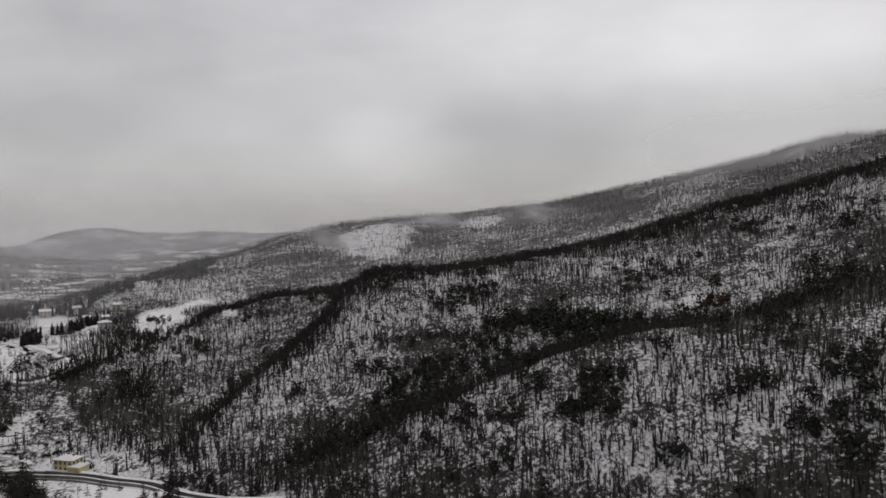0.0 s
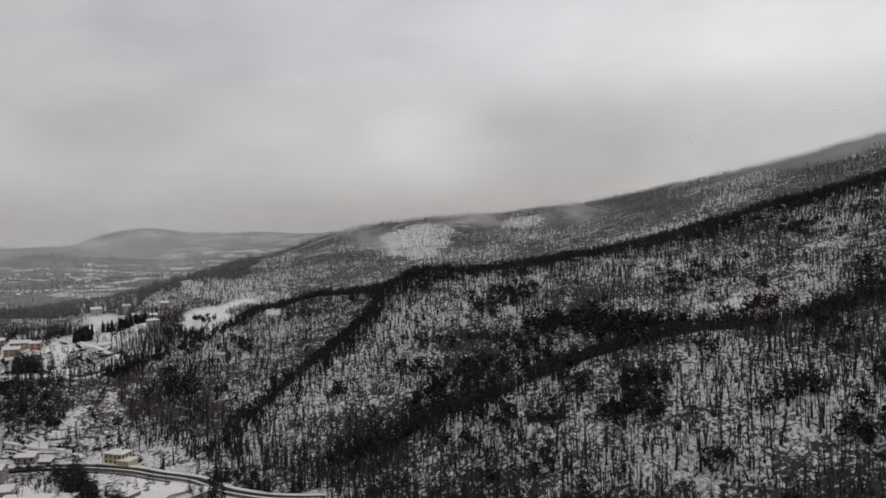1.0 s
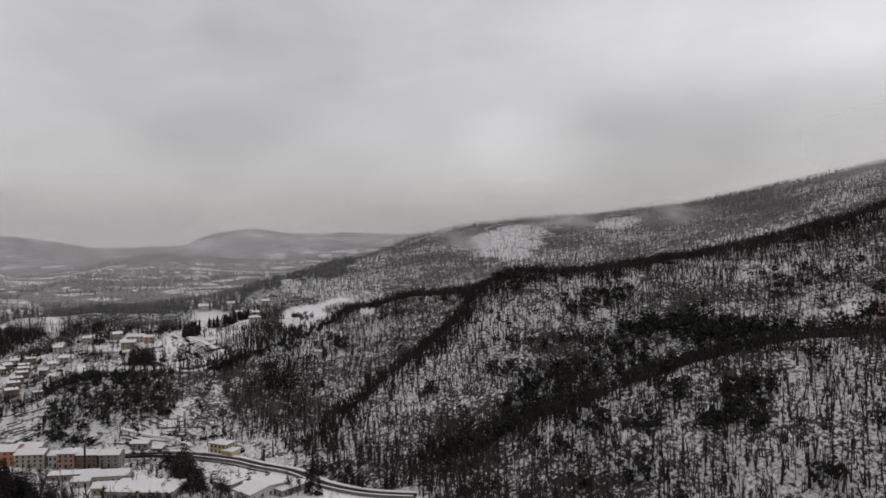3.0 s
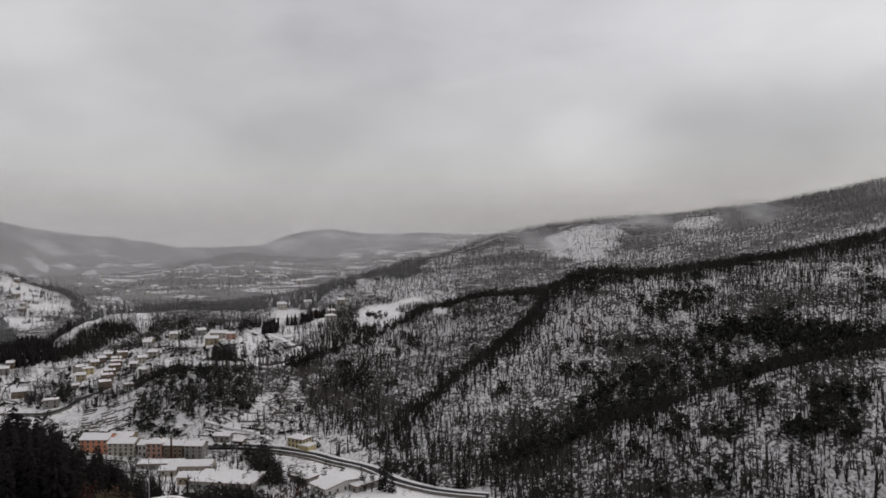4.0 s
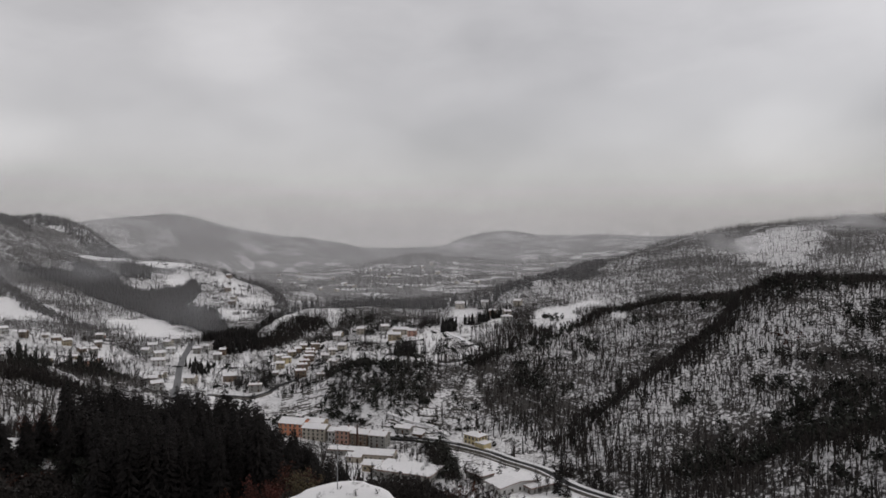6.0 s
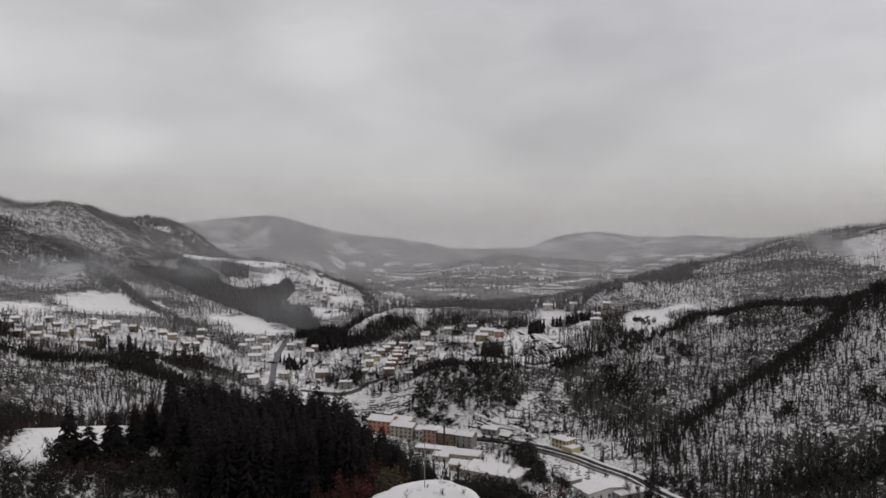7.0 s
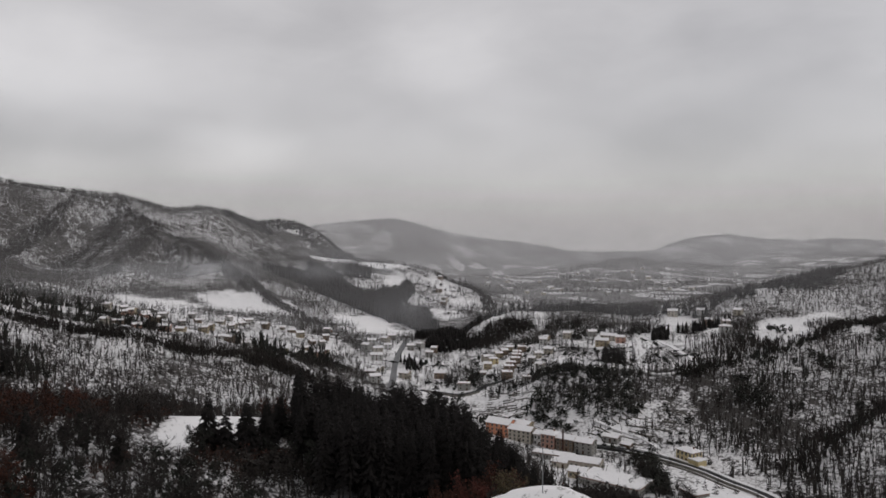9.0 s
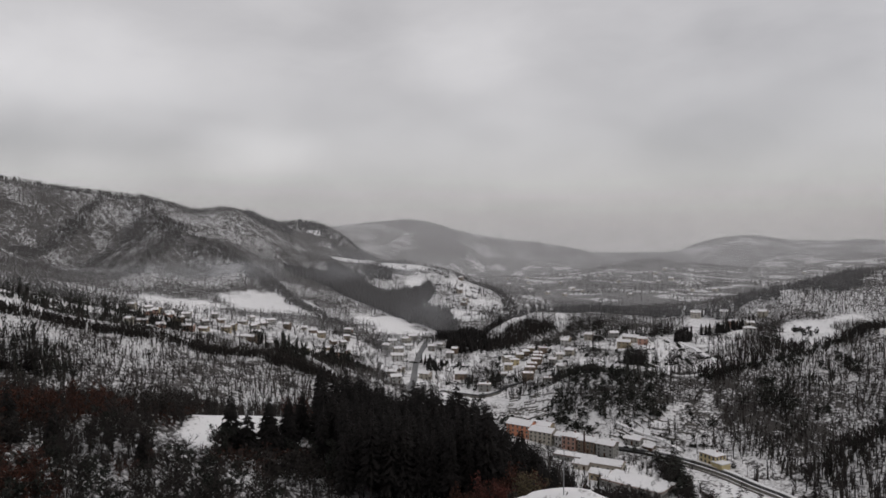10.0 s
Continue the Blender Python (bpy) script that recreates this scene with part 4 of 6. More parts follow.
    # hedges and dark woods round the hillside village
    for i, (line, half, sp) in enumerate((([(-545, 290), (-505, 278), (-465, 262)], 8, 3.6), ([(-560, 340), (-520, 325), (-480, 322)], 18, 4.2), 
                                          ([(-700, 118), (-678, 160), (-650, 200), (-615, 235)], 7, 3.6), ([(-470, 640), (-505, 610), (-530, 580)], 8, 5.0), ([(-921, 151), (-906, 199), (-823, 208)], 9, 3.6),
                                          ([(-760, 175), (-722, 207), (-669, 216), (-591, 228)], 6, 3.2), ([(-690, 95), (-650, 125), (-600, 160), (-560, 185)], 9, 3.8), ([(-478, 80), (-440, 82), (-405, 88)], 15, 4.0),
                                          ([(-612, 299), (-585, 290), (-557, 280)], 6, 3.4), ([(-591, 317), (-554, 311), (-520, 306)], 5, 3.4))):
        x, y, g = along(line, half, sp, 150 + i)
        wood("dark_hedge", "dark hedge and copse at the edge of the village", BUSH_T[:3] + BELT_T[:2], x, y, g.uniform(0.35, 1.2, len(x)), [BARK, IVY], 160 + i)
    x, y, g = filled(((-539, 518), (-503, 540), (-508, 606), (-538, 600)), 2.9, 174)
    wood("bare_woodland", "dense bare dark wood below the clearing on the knoll", MID_T, x, y, g.uniform(0.5, 0.8, len(x)), [BARK, TWIG], 175, girth=1.1)
    x, y, g = along([(-518, 600), (-523, 560), (-518, 520)], 12, 2.9, 172)
    wood("bare_woodland", "bare dark wood on the flank of the knoll", MID_T, x, y, g.uniform(0.5, 0.75, len(x)), [BARK, TWIG], 173, girth=0.9)
    x, y, g = along([(-455, 655), (-490, 622), (-515, 600)], 22, 4.8, 170)
    wood("bare_woodland", "bare wood on the front of the knoll", MID_T, x, y, g.uniform(0.45, 0.7, len(x)), [BARK, TWIG], 171, girth=0.7)


plant_slopes()
plant_far_hillside()
plant_belts()
plant_evergreens()

# ---- single trees: each a trunk and a crown ----
def split_tree(name, label, category, arrays, mats, group):
    """A tree as an Empty with trunk and crown, out of the template's two slots."""
    v, t, s = arrays
    top = tagged(new(name), label, category, group)
    for slot, part_name in ((0, "trunk"), (1, "crown")):
        f = t[s == slot]
        used, inv = np.unique(f, return_inverse=True)
        me = big_mesh(part_name, v[used], inv.reshape(-1, 3), [mats[slot]])
        new(part_name, me).parent = top
    return top


def stand(kinds, spots, first):
    """Put trees at (x, y, scale, turn); the models themselves take the first spots."""
    for i, (x, y, size, turn) in enumerate(spots):
        ob = kinds[i % len(kinds)]
        m = Matrix.LocRotScale((x, y, float(ground(x, y)) - 0.2), Euler((0, 0, turn)), (size, size, size * first.uniform(0.92, 1.12)))
        if i < len(kinds):
            ob.matrix_basis = m
        else:
            copy_thing(ob, Matrix.LocRotScale(m.to_translation(), m.to_quaternion(), None)).scale = m.to_scale()


def plant_near_hill():
    g = random.Random(5)
    # the dark plantation: mature spruces with bare lower stems
    kinds = [split_tree("spruce", "tall dark spruce in a dense plantation on the near hill", "conifer tree",
                        conifer(200 + i, 24, 8, 24.0, 3.5, low=(0.20, 0.26, 0.33, 0.23, 0.29)[i % 5], cards=True, taper=(0.5, 0.62, 0.45, 0.7, 0.55, 0.4)[i]), [BARK, NEEDLE], "spruces of the hill plantation") for i in range(6)]
    rng = np.random.RandomState(77)
    spots = []
    while len(spots) < 330:
        a, r = radians(rng.uniform(-59.0, -38.4)), rng.uniform(172, 248)
        deg, x, y = math.degrees(a), r * sin(a), r * cos(a)
        if deg > -44 and r < 188 + (deg + 44) * 4.0:
            continue
        if deg < -57 and r < 200:
            continue
        if any((x - q[0]) ** 2 + (y - q[1]) ** 2 < 9.5 for q in spots):
            continue
        spots.append((x, y, g.uniform(0.66, 1.06) * (0.66 if deg > -41 else 0.8 if deg > -44.5 else 1.03 if deg > -50 else 0.98), g.uniform(0, 6.28)))
    stand(kinds, spots, g)
    # free-standing spruces below the snow field
    solo = [split_tree("spruce", "free-standing dark spruce with low branches beside a snowy field", "conifer tree",
                       conifer(220 + i, 22, 12, 15.0, 4.6, low=0.02, cards=True), [BARK, NEEDLE], "spruces beside the snow field") for i in range(3)]
    stand(solo, [(-195, 88, 1.15, 0.3), (-191, 91.5, 1.0, 1.7), (-197, 101, 1.12, 4.0), (-188, 98, 0.95, 2.0), (-201, 110, 0.92, 3.0),
                 (-205, 117, 1.0, 5.0), (-192, 106, 0.8, 1.0), (-212, 30, 0.9, 1.0), (-218, 36, 1.0, 2.0), (-226, 30, 0.95, 3.5), (-205, 44, 0.85, 0.7), (-190, 62, 0.8, 4.4)], g)
    # scrubby broadleaved trees on the near hill, some with withered leaves
    dark = [split_tree("scrub_tree", "dark leafless scrub tree on the near hillside", "tree", thicket(240 + i, 33, 13, 12.0, blade=0.085), [BARK, TWIG], "scrub trees on the near hill") for i in range(5)]
    rust = [split_tree("scrub_tree", "scrub tree with withered russet-brown leaves", "tree", thicket(250 + i, 30, 8, 10.5, leaves=420, blade=0.08), [BARK, RUSSET], "russet trees on the near hill") for i in range(4)]
    a_spots, b_spots = [], []
    px, pr = np.radians(rng.uniform(-87, -56.5, 9000)), rng.uniform(150, 292, 9000)
    px, py, deg = pr * np.sin(px), pr * np.cos(px), np.degrees(px)
    crest = (pr > 246) & (pr < 284)
    gap = lumps(px, py, 15, 36) + 0.4 * lumps(px, py, 7, 38)
    ok = (crest | ((deg < -66.5) & (pr < 246)) | (pr < 192)) & (woods(px, py) > 0.6) & (np.hypot(px + 196, py - 96) > 11) & (np.hypot(px + 206, py - 88) > 11) & (crest | (gap > np.where(pr < 190, np.where(deg < -72, 0.42, 0.26), -0.2)))
    rusty = lumps(px, py, 30, 31) > np.where(crest | (pr > 215), 0.12, 0.5)
    for x, y, c, red_one in zip(px[ok], py[ok], crest[ok], rusty[ok]):
        if len(a_spots) + len(b_spots) < 320 and not any((x - q[0]) ** 2 + (y - q[1]) ** 2 < (34 if c else 20) for q in a_spots + b_spots):
            (b_spots if red_one else a_spots).append((float(x), float(y), g.uniform(0.6, 1.12) * (0.9 if c else 1.0), g.uniform(0, 6.28)))
    stand(dark, a_spots, g)
    stand(rust, b_spots, g)
    ivied = [split_tree("ivy_clad_tree", "leaning ivy-clad tree, a dark solid mass", "tree", ivy_tree(600 + i), [BARK, IVY], "ivy-clad trees on the near hill") for i in range(4)]
    ok = (pr < 215) & (gap > 0.12) & (gap < 0.6) & (woods(px, py) > 0.6) & (np.hypot(px + 196, py - 96) > 13) & (np.hypot(px + 206, py - 88) > 12) & (deg < -57.5)
    spots = []
    for x, y in zip(px[ok], py[ok]):
        if len(spots) < 80 and not any((x - q[0]) ** 2 + (y - q[1]) ** 2 < 20 for q in spots):
            spots.append((float(x), float(y), g.uniform(0.6, 1.1), g.uniform(0, 6.28)))
    stand(ivied, spots, g)
    # softer, fine-twigged bushes on the bank below the mound
    soft = [split_tree("shrub", "fine-twigged dark brown shrub on the steep bank", "shrub", thicket(260 + i, 36, 16, 8.0, blade=0.05, bushy=True), [BARK, TWIG], "shrubs on the steep bank") for i in range(4)]
    red = [split_tree("shrub", "rounded shrub with withered reddish leaves", "shrub", thicket(270 + i, 27, 8, 7.0, leaves=1150, blade=0.05, bushy=True, leaf=0.18), [BARK, RUSSET], "reddish shrubs on the steep bank") for i in range(3)]
    a_spots, b_spots, tries = [], [], 0
    while len(a_spots) + len(b_spots) < 150 and tries < 30000:
        tries += 1
        a, r = radians(rng.uniform(-38.5, -26.5)), rng.uniform(164, 206)
        deg, x, y = math.degrees(a), r * sin(a), r * cos(a)
        # crown height capped by distance and azimuth, to fit the camera's view
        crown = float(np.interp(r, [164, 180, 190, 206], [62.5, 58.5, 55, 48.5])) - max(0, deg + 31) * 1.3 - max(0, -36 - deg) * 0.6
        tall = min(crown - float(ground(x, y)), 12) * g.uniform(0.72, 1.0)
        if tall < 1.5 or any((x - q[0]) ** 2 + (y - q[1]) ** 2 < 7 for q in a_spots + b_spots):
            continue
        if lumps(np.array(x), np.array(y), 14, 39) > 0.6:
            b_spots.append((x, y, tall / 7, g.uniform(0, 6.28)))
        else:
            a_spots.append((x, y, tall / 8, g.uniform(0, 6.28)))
    for i in range(9):                                                                   # a russet clump beside the mound
        a, r = radians(-45.2 + 0.5 * i), 170 + g.uniform(-5, 9)
        b_spots.append((r * sin(a), r * cos(a), g.uniform(1.0, 1.5) * (1.1 if i in (2, 3, 6) else 0.85), g.uniform(0, 6.28)))
    rust_spots = [(-107, 108, 1.45, 0.4), (-110, 113, 1.2, 2.2)]
    b_spots += [(-112, 109, 1.15, 1.4), (-115, 109, 1.0, 3.1), (-118, 108, 0.95, 4.0), (-121, 112, 1.0, 0.9)]
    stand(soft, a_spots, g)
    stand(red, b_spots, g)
    rusty_red = [split_tree("shrub", "rounded shrub still in rust-red leaf beside the mound", "shrub", thicket(276 + 3 * i, 27, 8, 7.0, leaves=1400, blade=0.05, bushy=True, leaf=0.2), [BARK, RED_LEAF], "rust-red shrubs beside the mound") for i in range(2)]
    stand(rusty_red, rust_spots, g)
    olive = [split_tree("shrub", "rounded shrub with pale olive-brown dry leaves", "shrub", thicket(278, 27, 8, 7.0, leaves=1150, blade=0.05, bushy=True, leaf=0.18), [BARK, DRY_LEAF], "olive shrubs beside the mound")]
    stand(olive, [(-104, 116, 1.5, 0.5), (-108, 119, 1.35, 2.5), (-101, 121, 1.2, 4.2)], g)
    near = [split_tree("shrub", "small round leafless bush on the snowy mound", "shrub", thicket(275, 24, 10, 2.2, blade=0.03, bushy=True), [BARK, TWIG], "bushes on the mound")]
    stand(near, [(-85, 101, 1.0, 0.3), (-96.5, 98, 0.8, 1.3), (-80, 110, 0.7, 2.3), (-95.5, 102, 1.5, 3.3), (-95, 99.5, 1.2, 4.1), (-98, 103.5, 1.5, 5.2), (-83, 107, 0.7, 0.2)], g)
    x, y, q = scatter(2.9, 162, 208, -38, -26.5, 283)
    r, deg = np.hypot(x, y), np.degrees(np.arctan2(x, y))
    # scrub height takes a similar cap, shaped to the camera's sight line
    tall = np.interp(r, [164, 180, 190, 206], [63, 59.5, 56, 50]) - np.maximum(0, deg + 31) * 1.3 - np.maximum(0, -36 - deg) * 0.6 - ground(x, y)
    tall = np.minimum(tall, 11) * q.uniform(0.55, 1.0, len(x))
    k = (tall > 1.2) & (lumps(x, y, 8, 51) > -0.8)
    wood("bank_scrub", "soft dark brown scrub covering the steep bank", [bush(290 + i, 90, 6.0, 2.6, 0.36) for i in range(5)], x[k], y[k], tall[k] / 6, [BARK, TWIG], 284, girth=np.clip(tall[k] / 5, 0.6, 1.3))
    x, y, q = along([(-186, 96), (-171, 88), (-160, 90), (-166, 102), (-175, 108), (-155, 98)], 9, 3.3, 293)
    wood("bank_scrub", "low dark scrub below the spruces", [bush(294 + i, 80, 4.4, 2.2, 0.34) for i in range(3)], x, y, q.uniform(0.6, 1.3, len(x)), [BARK, TWIG], 294)
    # tufts and a small bush on the mound
    x, y, q = along([(-97, 99), (-88, 108), (-78, 114)], 9, 3.4, 281)
    k = lumps(x, y, 6, 40) > 0.2
    wood("tufts", "dry brown tufts sticking out of the snow on the mound", [thicket(285 + i, 6, 6, 1.0, blade=0.02, bushy=True) for i in range(3)], x[k], y[k], q.uniform(0.4, 0.9, k.sum()), [BARK, RUSSET], 282)
    # the undergrowth between them
    for seed, mats, low, high, label in ((401, [BARK, TWIG], -2, 0.32, "dense dark leafless undergrowth"), (402, [BARK, RUSSET], 0.28, 2, "russet undergrowth with withered leaves")):
        x, y, q = scatter(2.9, 150, 300, -90, -26, seed)
        r, deg, n = np.hypot(x, y), np.degrees(np.arctan2(x, y)), lumps(x, y, 26, 33) + 0.4 * lumps(x, y, 9, 34)
        gap = lumps(x, y, 12, 37) + 0.5 * lumps(x, y, 5, 46)
        k = (((deg < -56.5) & ((r < 212) | (r > 244) | (deg < -66.5))) | ((deg > -37) & (r > 164) & (r < 205))) & (woods(x, y) > 0.55) & (np.hypot(x + 206, y - 88) > 11) & (gap > np.where(deg > -43, -1, np.where(r > 244, -0.2, np.where(r > 192, 0.05, 0.36)))) & (n > low) & (n < high)
        x, y = x[k], y[k]
        wood("undergrowth", label, [thicket(410 + i, 6, 8, 4.0, leaves=60 if seed == 402 else 0, blade=0.05, bushy=True, leaf=0.2) for i in range(5)], x, y, q.uniform(0.5, 1.5, len(x)) * np.where(np.degrees(np.arctan2(x, y)) > -43, 0.7, 1.0), mats, seed + 5)
    # conifers on the slope beyond the near hill
    x, y, q = along([(-432, 58), (-428, 72), (-426, 84)], 9, 3.3, 291)
    wood("conifer_grove", "dark conifers standing together on the far side of the gully", SMALL_SPRUCE, x, y, q.uniform(0.85, 1.35, len(x)), [BARK, NEEDLE], 292)
    # trees at the foot of the wooded slope, beside the valley road
    side = [split_tree("spruce", "tall narrow dark conifer beside the valley road", "conifer tree", conifer(230 + i, 16, 8, 13.0, 2.1, low=0.04, cards=True), [BARK, NEEDLE], "roadside conifers") for i in range(3)]
    stand(side, [(-118, 304, 1.0, 0.2), (-114.5, 303, 1.05, 1.0), (-122, 311, 0.8, 2.0), (-121, 305, 0.85, 3.0), (-84.7, 320, 1.0, 4.0), (-86.5, 316, 0.75, 5.0), (-108, 322, 0.7, 0.5), (-104, 320, 0.75, 1.5),
                 (-97, 313, 0.55, 2.5), (-100, 316, 0.7, 3.5), (-76, 322, 0.65, 4.5), (-70, 324, 0.8, 5.5), (-66, 323, 0.75, 1.1), (-128, 330, 0.8, 2.1), (-131, 338, 0.9, 3.1)], g)
    bare = [split_tree("roadside_tree", "slender leafless tree between workshop and road", "tree", thicket(236 + i, 27, 10, 9.0, blade=0.06), [BARK, TWIG], "bare trees by the workshop") for i in range(3)]
    stand(bare, [(-127, 301, 1.0, 0.1), (-124, 301.5, 0.9, 1.2), (-130, 304, 0.8, 2.2), (-126, 306, 0.9, 3.2), (-138, 323, 0.6, 4.0), (-139, 297, 0.4, 5.0), (-136, 304, 0.35, 0.9),
                 (-177, 294, 0.8, 2.6), (-180, 299, 0.9, 3.3), (-184, 305, 0.9, 4.4), (-188, 312, 1.0, 5.2), (-192, 320, 0.9, 0.4), (-197, 330, 0.9, 1.9), (-186, 297, 0.8, 0.3)], g)
    x, y, q = along([(-158, 362), (-140, 352), (-120, 345), (-100, 338), (-75, 332), (-40, 335)], 16, 5.6, 298)
    k = lumps(x, y, 15, 48) > -0.45
    wood("bare_woodland", "dark bare trees crowding the foot of the slope", NEAR_T, x[k], y[k], q.uniform(0.5, 1.0, k.sum()), [BARK, TWIG], 299, girth=girths(q, k.sum()))
    x, y, q = along([(-134, 340), (-118, 330), (-104, 322), (-86, 320), (-66, 322)], 8, 3.6, 295)
    k = lumps(x, y, 11, 47) > -0.25
    wood("evergreen_scrub", "dark scrub and ivy at the foot of the slope", BUSH_T + [thicket(297 + i, 12, 8, 6.0, blade=0.06) for i in range(3)], x[k], y[k], q.uniform(0.5, 1.2, k.sum()), [BARK, TWIG], 296)


def ivy_tree(seed):
    """A crooked stem with limbs, wrapped in lobes of ivy."""
    k = Shape(seed)
    g = k.rng
    foot, top = Vector((0, 0, -1.2)), Vector((g.uniform(-2.6, 2.6), g.uniform(-2.6, 2.6), 9.5))
    k.cone(foot, top, 0.26, 0, 5, 0)
    lobes = [(foot.lerp(top, f) + Vector((g.gauss(0, 0.4), g.gauss(0, 0.4), 0)), 0.75 + 0.5 * f) for f in (0.3, 0.45, 0.6, 0.75, 0.9)]
    for i in range(6):
        base = foot.lerp(top, g.uniform(0.4, 0.9))
        a = g.uniform(0, 2 * pi)
        tip = base + Vector((cos(a), sin(a), g.uniform(0.5, 1.1))) * g.uniform(1.6, 3.0)
        k.cone(base, tip, 0.1, 0, 3, 0)
        lobes.append((base.lerp(tip, 0.75), g.uniform(0.6, 1.1)))
        for _ in range(8):
            q = base.lerp(tip, g.uniform(0.5, 1.0))
            k.cone(q, q + Vector((g.uniform(-1, 1), g.uniform(-1, 1), g.uniform(0.2, 1.4))) * 0.9, 0.06, 0, 1, 1)
    for i in range(420):
        c, r = lobes[i % len(lobes)]
        d = Vector((g.gauss(0, 1), g.gauss(0, 1), g.gauss(0, 1))).normalized()
        k.leaf(c + d * r * g.uniform(0.3, 1.05), g.uniform(0.22, 0.42), 1)
    return k.arrays()


def thicket(seed, limbs, twigs, height, leaves=0, blade=0.11, bushy=False, leaf=0.3):
    """A many-stemmed, wide-crowned broadleaved tree."""
    k = Shape(seed)
    g = k.rng
    for s in range(3):
        lean = Vector((g.uniform(-1, 1), g.uniform(-1, 1), 0)) * 0.16 * height
        foot = Vector((g.uniform(-0.5, 0.5), g.uniform(-0.5, 0.5), -1.2))
        top = Vector((0, 0, height * g.uniform(0.75, 0.95))) + lean
        k.cone(foot, top, 0.2, 0, 4, 0)
        for i in range(limbs // 3):
            base = foot.lerp(top, g.uniform(0.12, 0.85) if bushy else g.uniform(0.25, 0.9))
            a = g.uniform(0, 2 * pi)
            tip = base + Vector((cos(a), sin(a), g.uniform(0.4, 1.2))) * height * (g.uniform(0.2, 0.36) if bushy else g.uniform(0.12, 0.26))
            k.cone(base, tip, min(0.10, blade * 1.2), 0, 3, 0)
            for _ in range(twigs):
                q = base.lerp(tip, g.uniform(0.3, 1.0))
                k.cone(q, q + Vector((g.uniform(-1, 1) + cos(a) * 0.5, g.uniform(-1, 1) + sin(a) * 0.5, g.uniform(-0.1, 1.3))) * height * 0.10, blade, 0, 1, 1)
            for _ in range(leaves // limbs):
                q = base.lerp(tip, g.uniform(0.4, 1.1)) + Vector((g.gauss(0, 0.4), g.gauss(0, 0.4), g.gauss(0, 0.4)))
                k.leaf(q, g.uniform(0.67, 1.4) * leaf, 1)
    return k.arrays()


plant_near_hill()

# ---- buildings ----
def wall_paint(name, colour):
    k = Mat(name, 0.9, 0.15)
    fine, wide = k.noise(2.2, 5), k.noise(0.35, 3)
    streak = k.noise(1.0, 4, 0.6, (1.6, 1.6, 0.18))
    grime = k.math("MULTIPLY", k.steps(streak, 0.48, 0.72), 0.45)
    c = k.mix(wide, tuple(v * 0.82 for v in colour), tuple(min(1, v * 1.12) for v in colour))
    k.bump(fine, 0.2, 0.02)
    return k.colour(k.mix(grime, c, tuple(v * 0.55 for v in colour)))


PAINT = {n: wall_paint("render_" + n, c) for n, c in dict(yellow=(0.62, 0.52, 0.30), orange=(0.58, 0.25, 0.15), pink=(0.50, 0.30, 0.24), cream=(0.46, 0.425, 0.36),
         grey=(0.30, 0.295, 0.28), white=(0.55, 0.545, 0.53), brown=(0.22, 0.165, 0.125), ochre=(0.40, 0.335, 0.23)).items()}
TILE = make_plain("roof_tiles", (0.12, 0.055, 0.035), (0.24, 0.12, 0.075), 1.5, bump=0.05)
FRAME = make_plain("window_frame", (0.28, 0.26, 0.23), (0.42, 0.40, 0.36), 2.0)
STONE = make_plain("stone_wall", (0.10, 0.095, 0.085), (0.24, 0.225, 0.20), 0.9, bump=0.1)
SOOT = make_plain("sooty_brickwork", (0.04, 0.022, 0.017), (0.10, 0.05, 0.038), 2.0, bump=0.03)
BRICK = make_plain("brickwork", (0.13, 0.055, 0.04), (0.22, 0.10, 0.07), 2.0, bump=0.03)
STEEL = make_plain("galvanised_steel", (0.22, 0.225, 0.23), (0.36, 0.365, 0.37), 3.0, 0.5)
GLASS = Mat("window_glass", 0.08, 0.5).colour((0.015, 0.018, 0.02))
ASPHALT = make_plain("wet_asphalt", (0.016, 0.016, 0.017), (0.042, 0.042, 0.043), 0.5, 0.7, 0.2)
SLUSH = make_plain("slushy_road", (0.08, 0.08, 0.084), (0.20, 0.20, 0.205), 0.4, 0.6)
DOOR = make_plain("door_wood", (0.05, 0.03, 0.02), (0.10, 0.06, 0.04), 3.0)


def part(name, bm, material, parent, label=""):
    me = bpy.data.meshes.new(name)
    bm.normal_update()
    bm.to_mesh(me)
    bm.free()
    me.materials.append(material)
    ob = new(name, me)
    ob.parent = parent
    if label:
        tagged(ob, label)
    return ob


def block(bm, x0, x1, y0, y1, z0, z1):
    bmesh.ops.create_cube(bm, size=1, matrix=Matrix.LocRotScale(((x0 + x1) / 2, (y0 + y1) / 2, (z0 + z1) / 2), None, (x1 - x0, y1 - y0, z1 - z0)))


def boxed(*b):
    bm = bmesh.new()
    block(bm, *b)
    return bm


def prism(outline, y0, y1):
    """An outline in x, z drawn along y."""
    bm = bmesh.new()
    a, b = [bm.verts.new((x, y0, z)) for x, z in outline], [bm.verts.new((x, y1, z)) for x, z in outline]
    bm.faces.new(a); bm.faces.new(b[::-1])
    for i in range(len(a)):
        j = (i + 1) % len(a)
        bm.faces.new((a[j], a[i], b[i], b[j]))
    bmesh.ops.recalc_face_normals(bm, faces=bm.faces)
    return bm


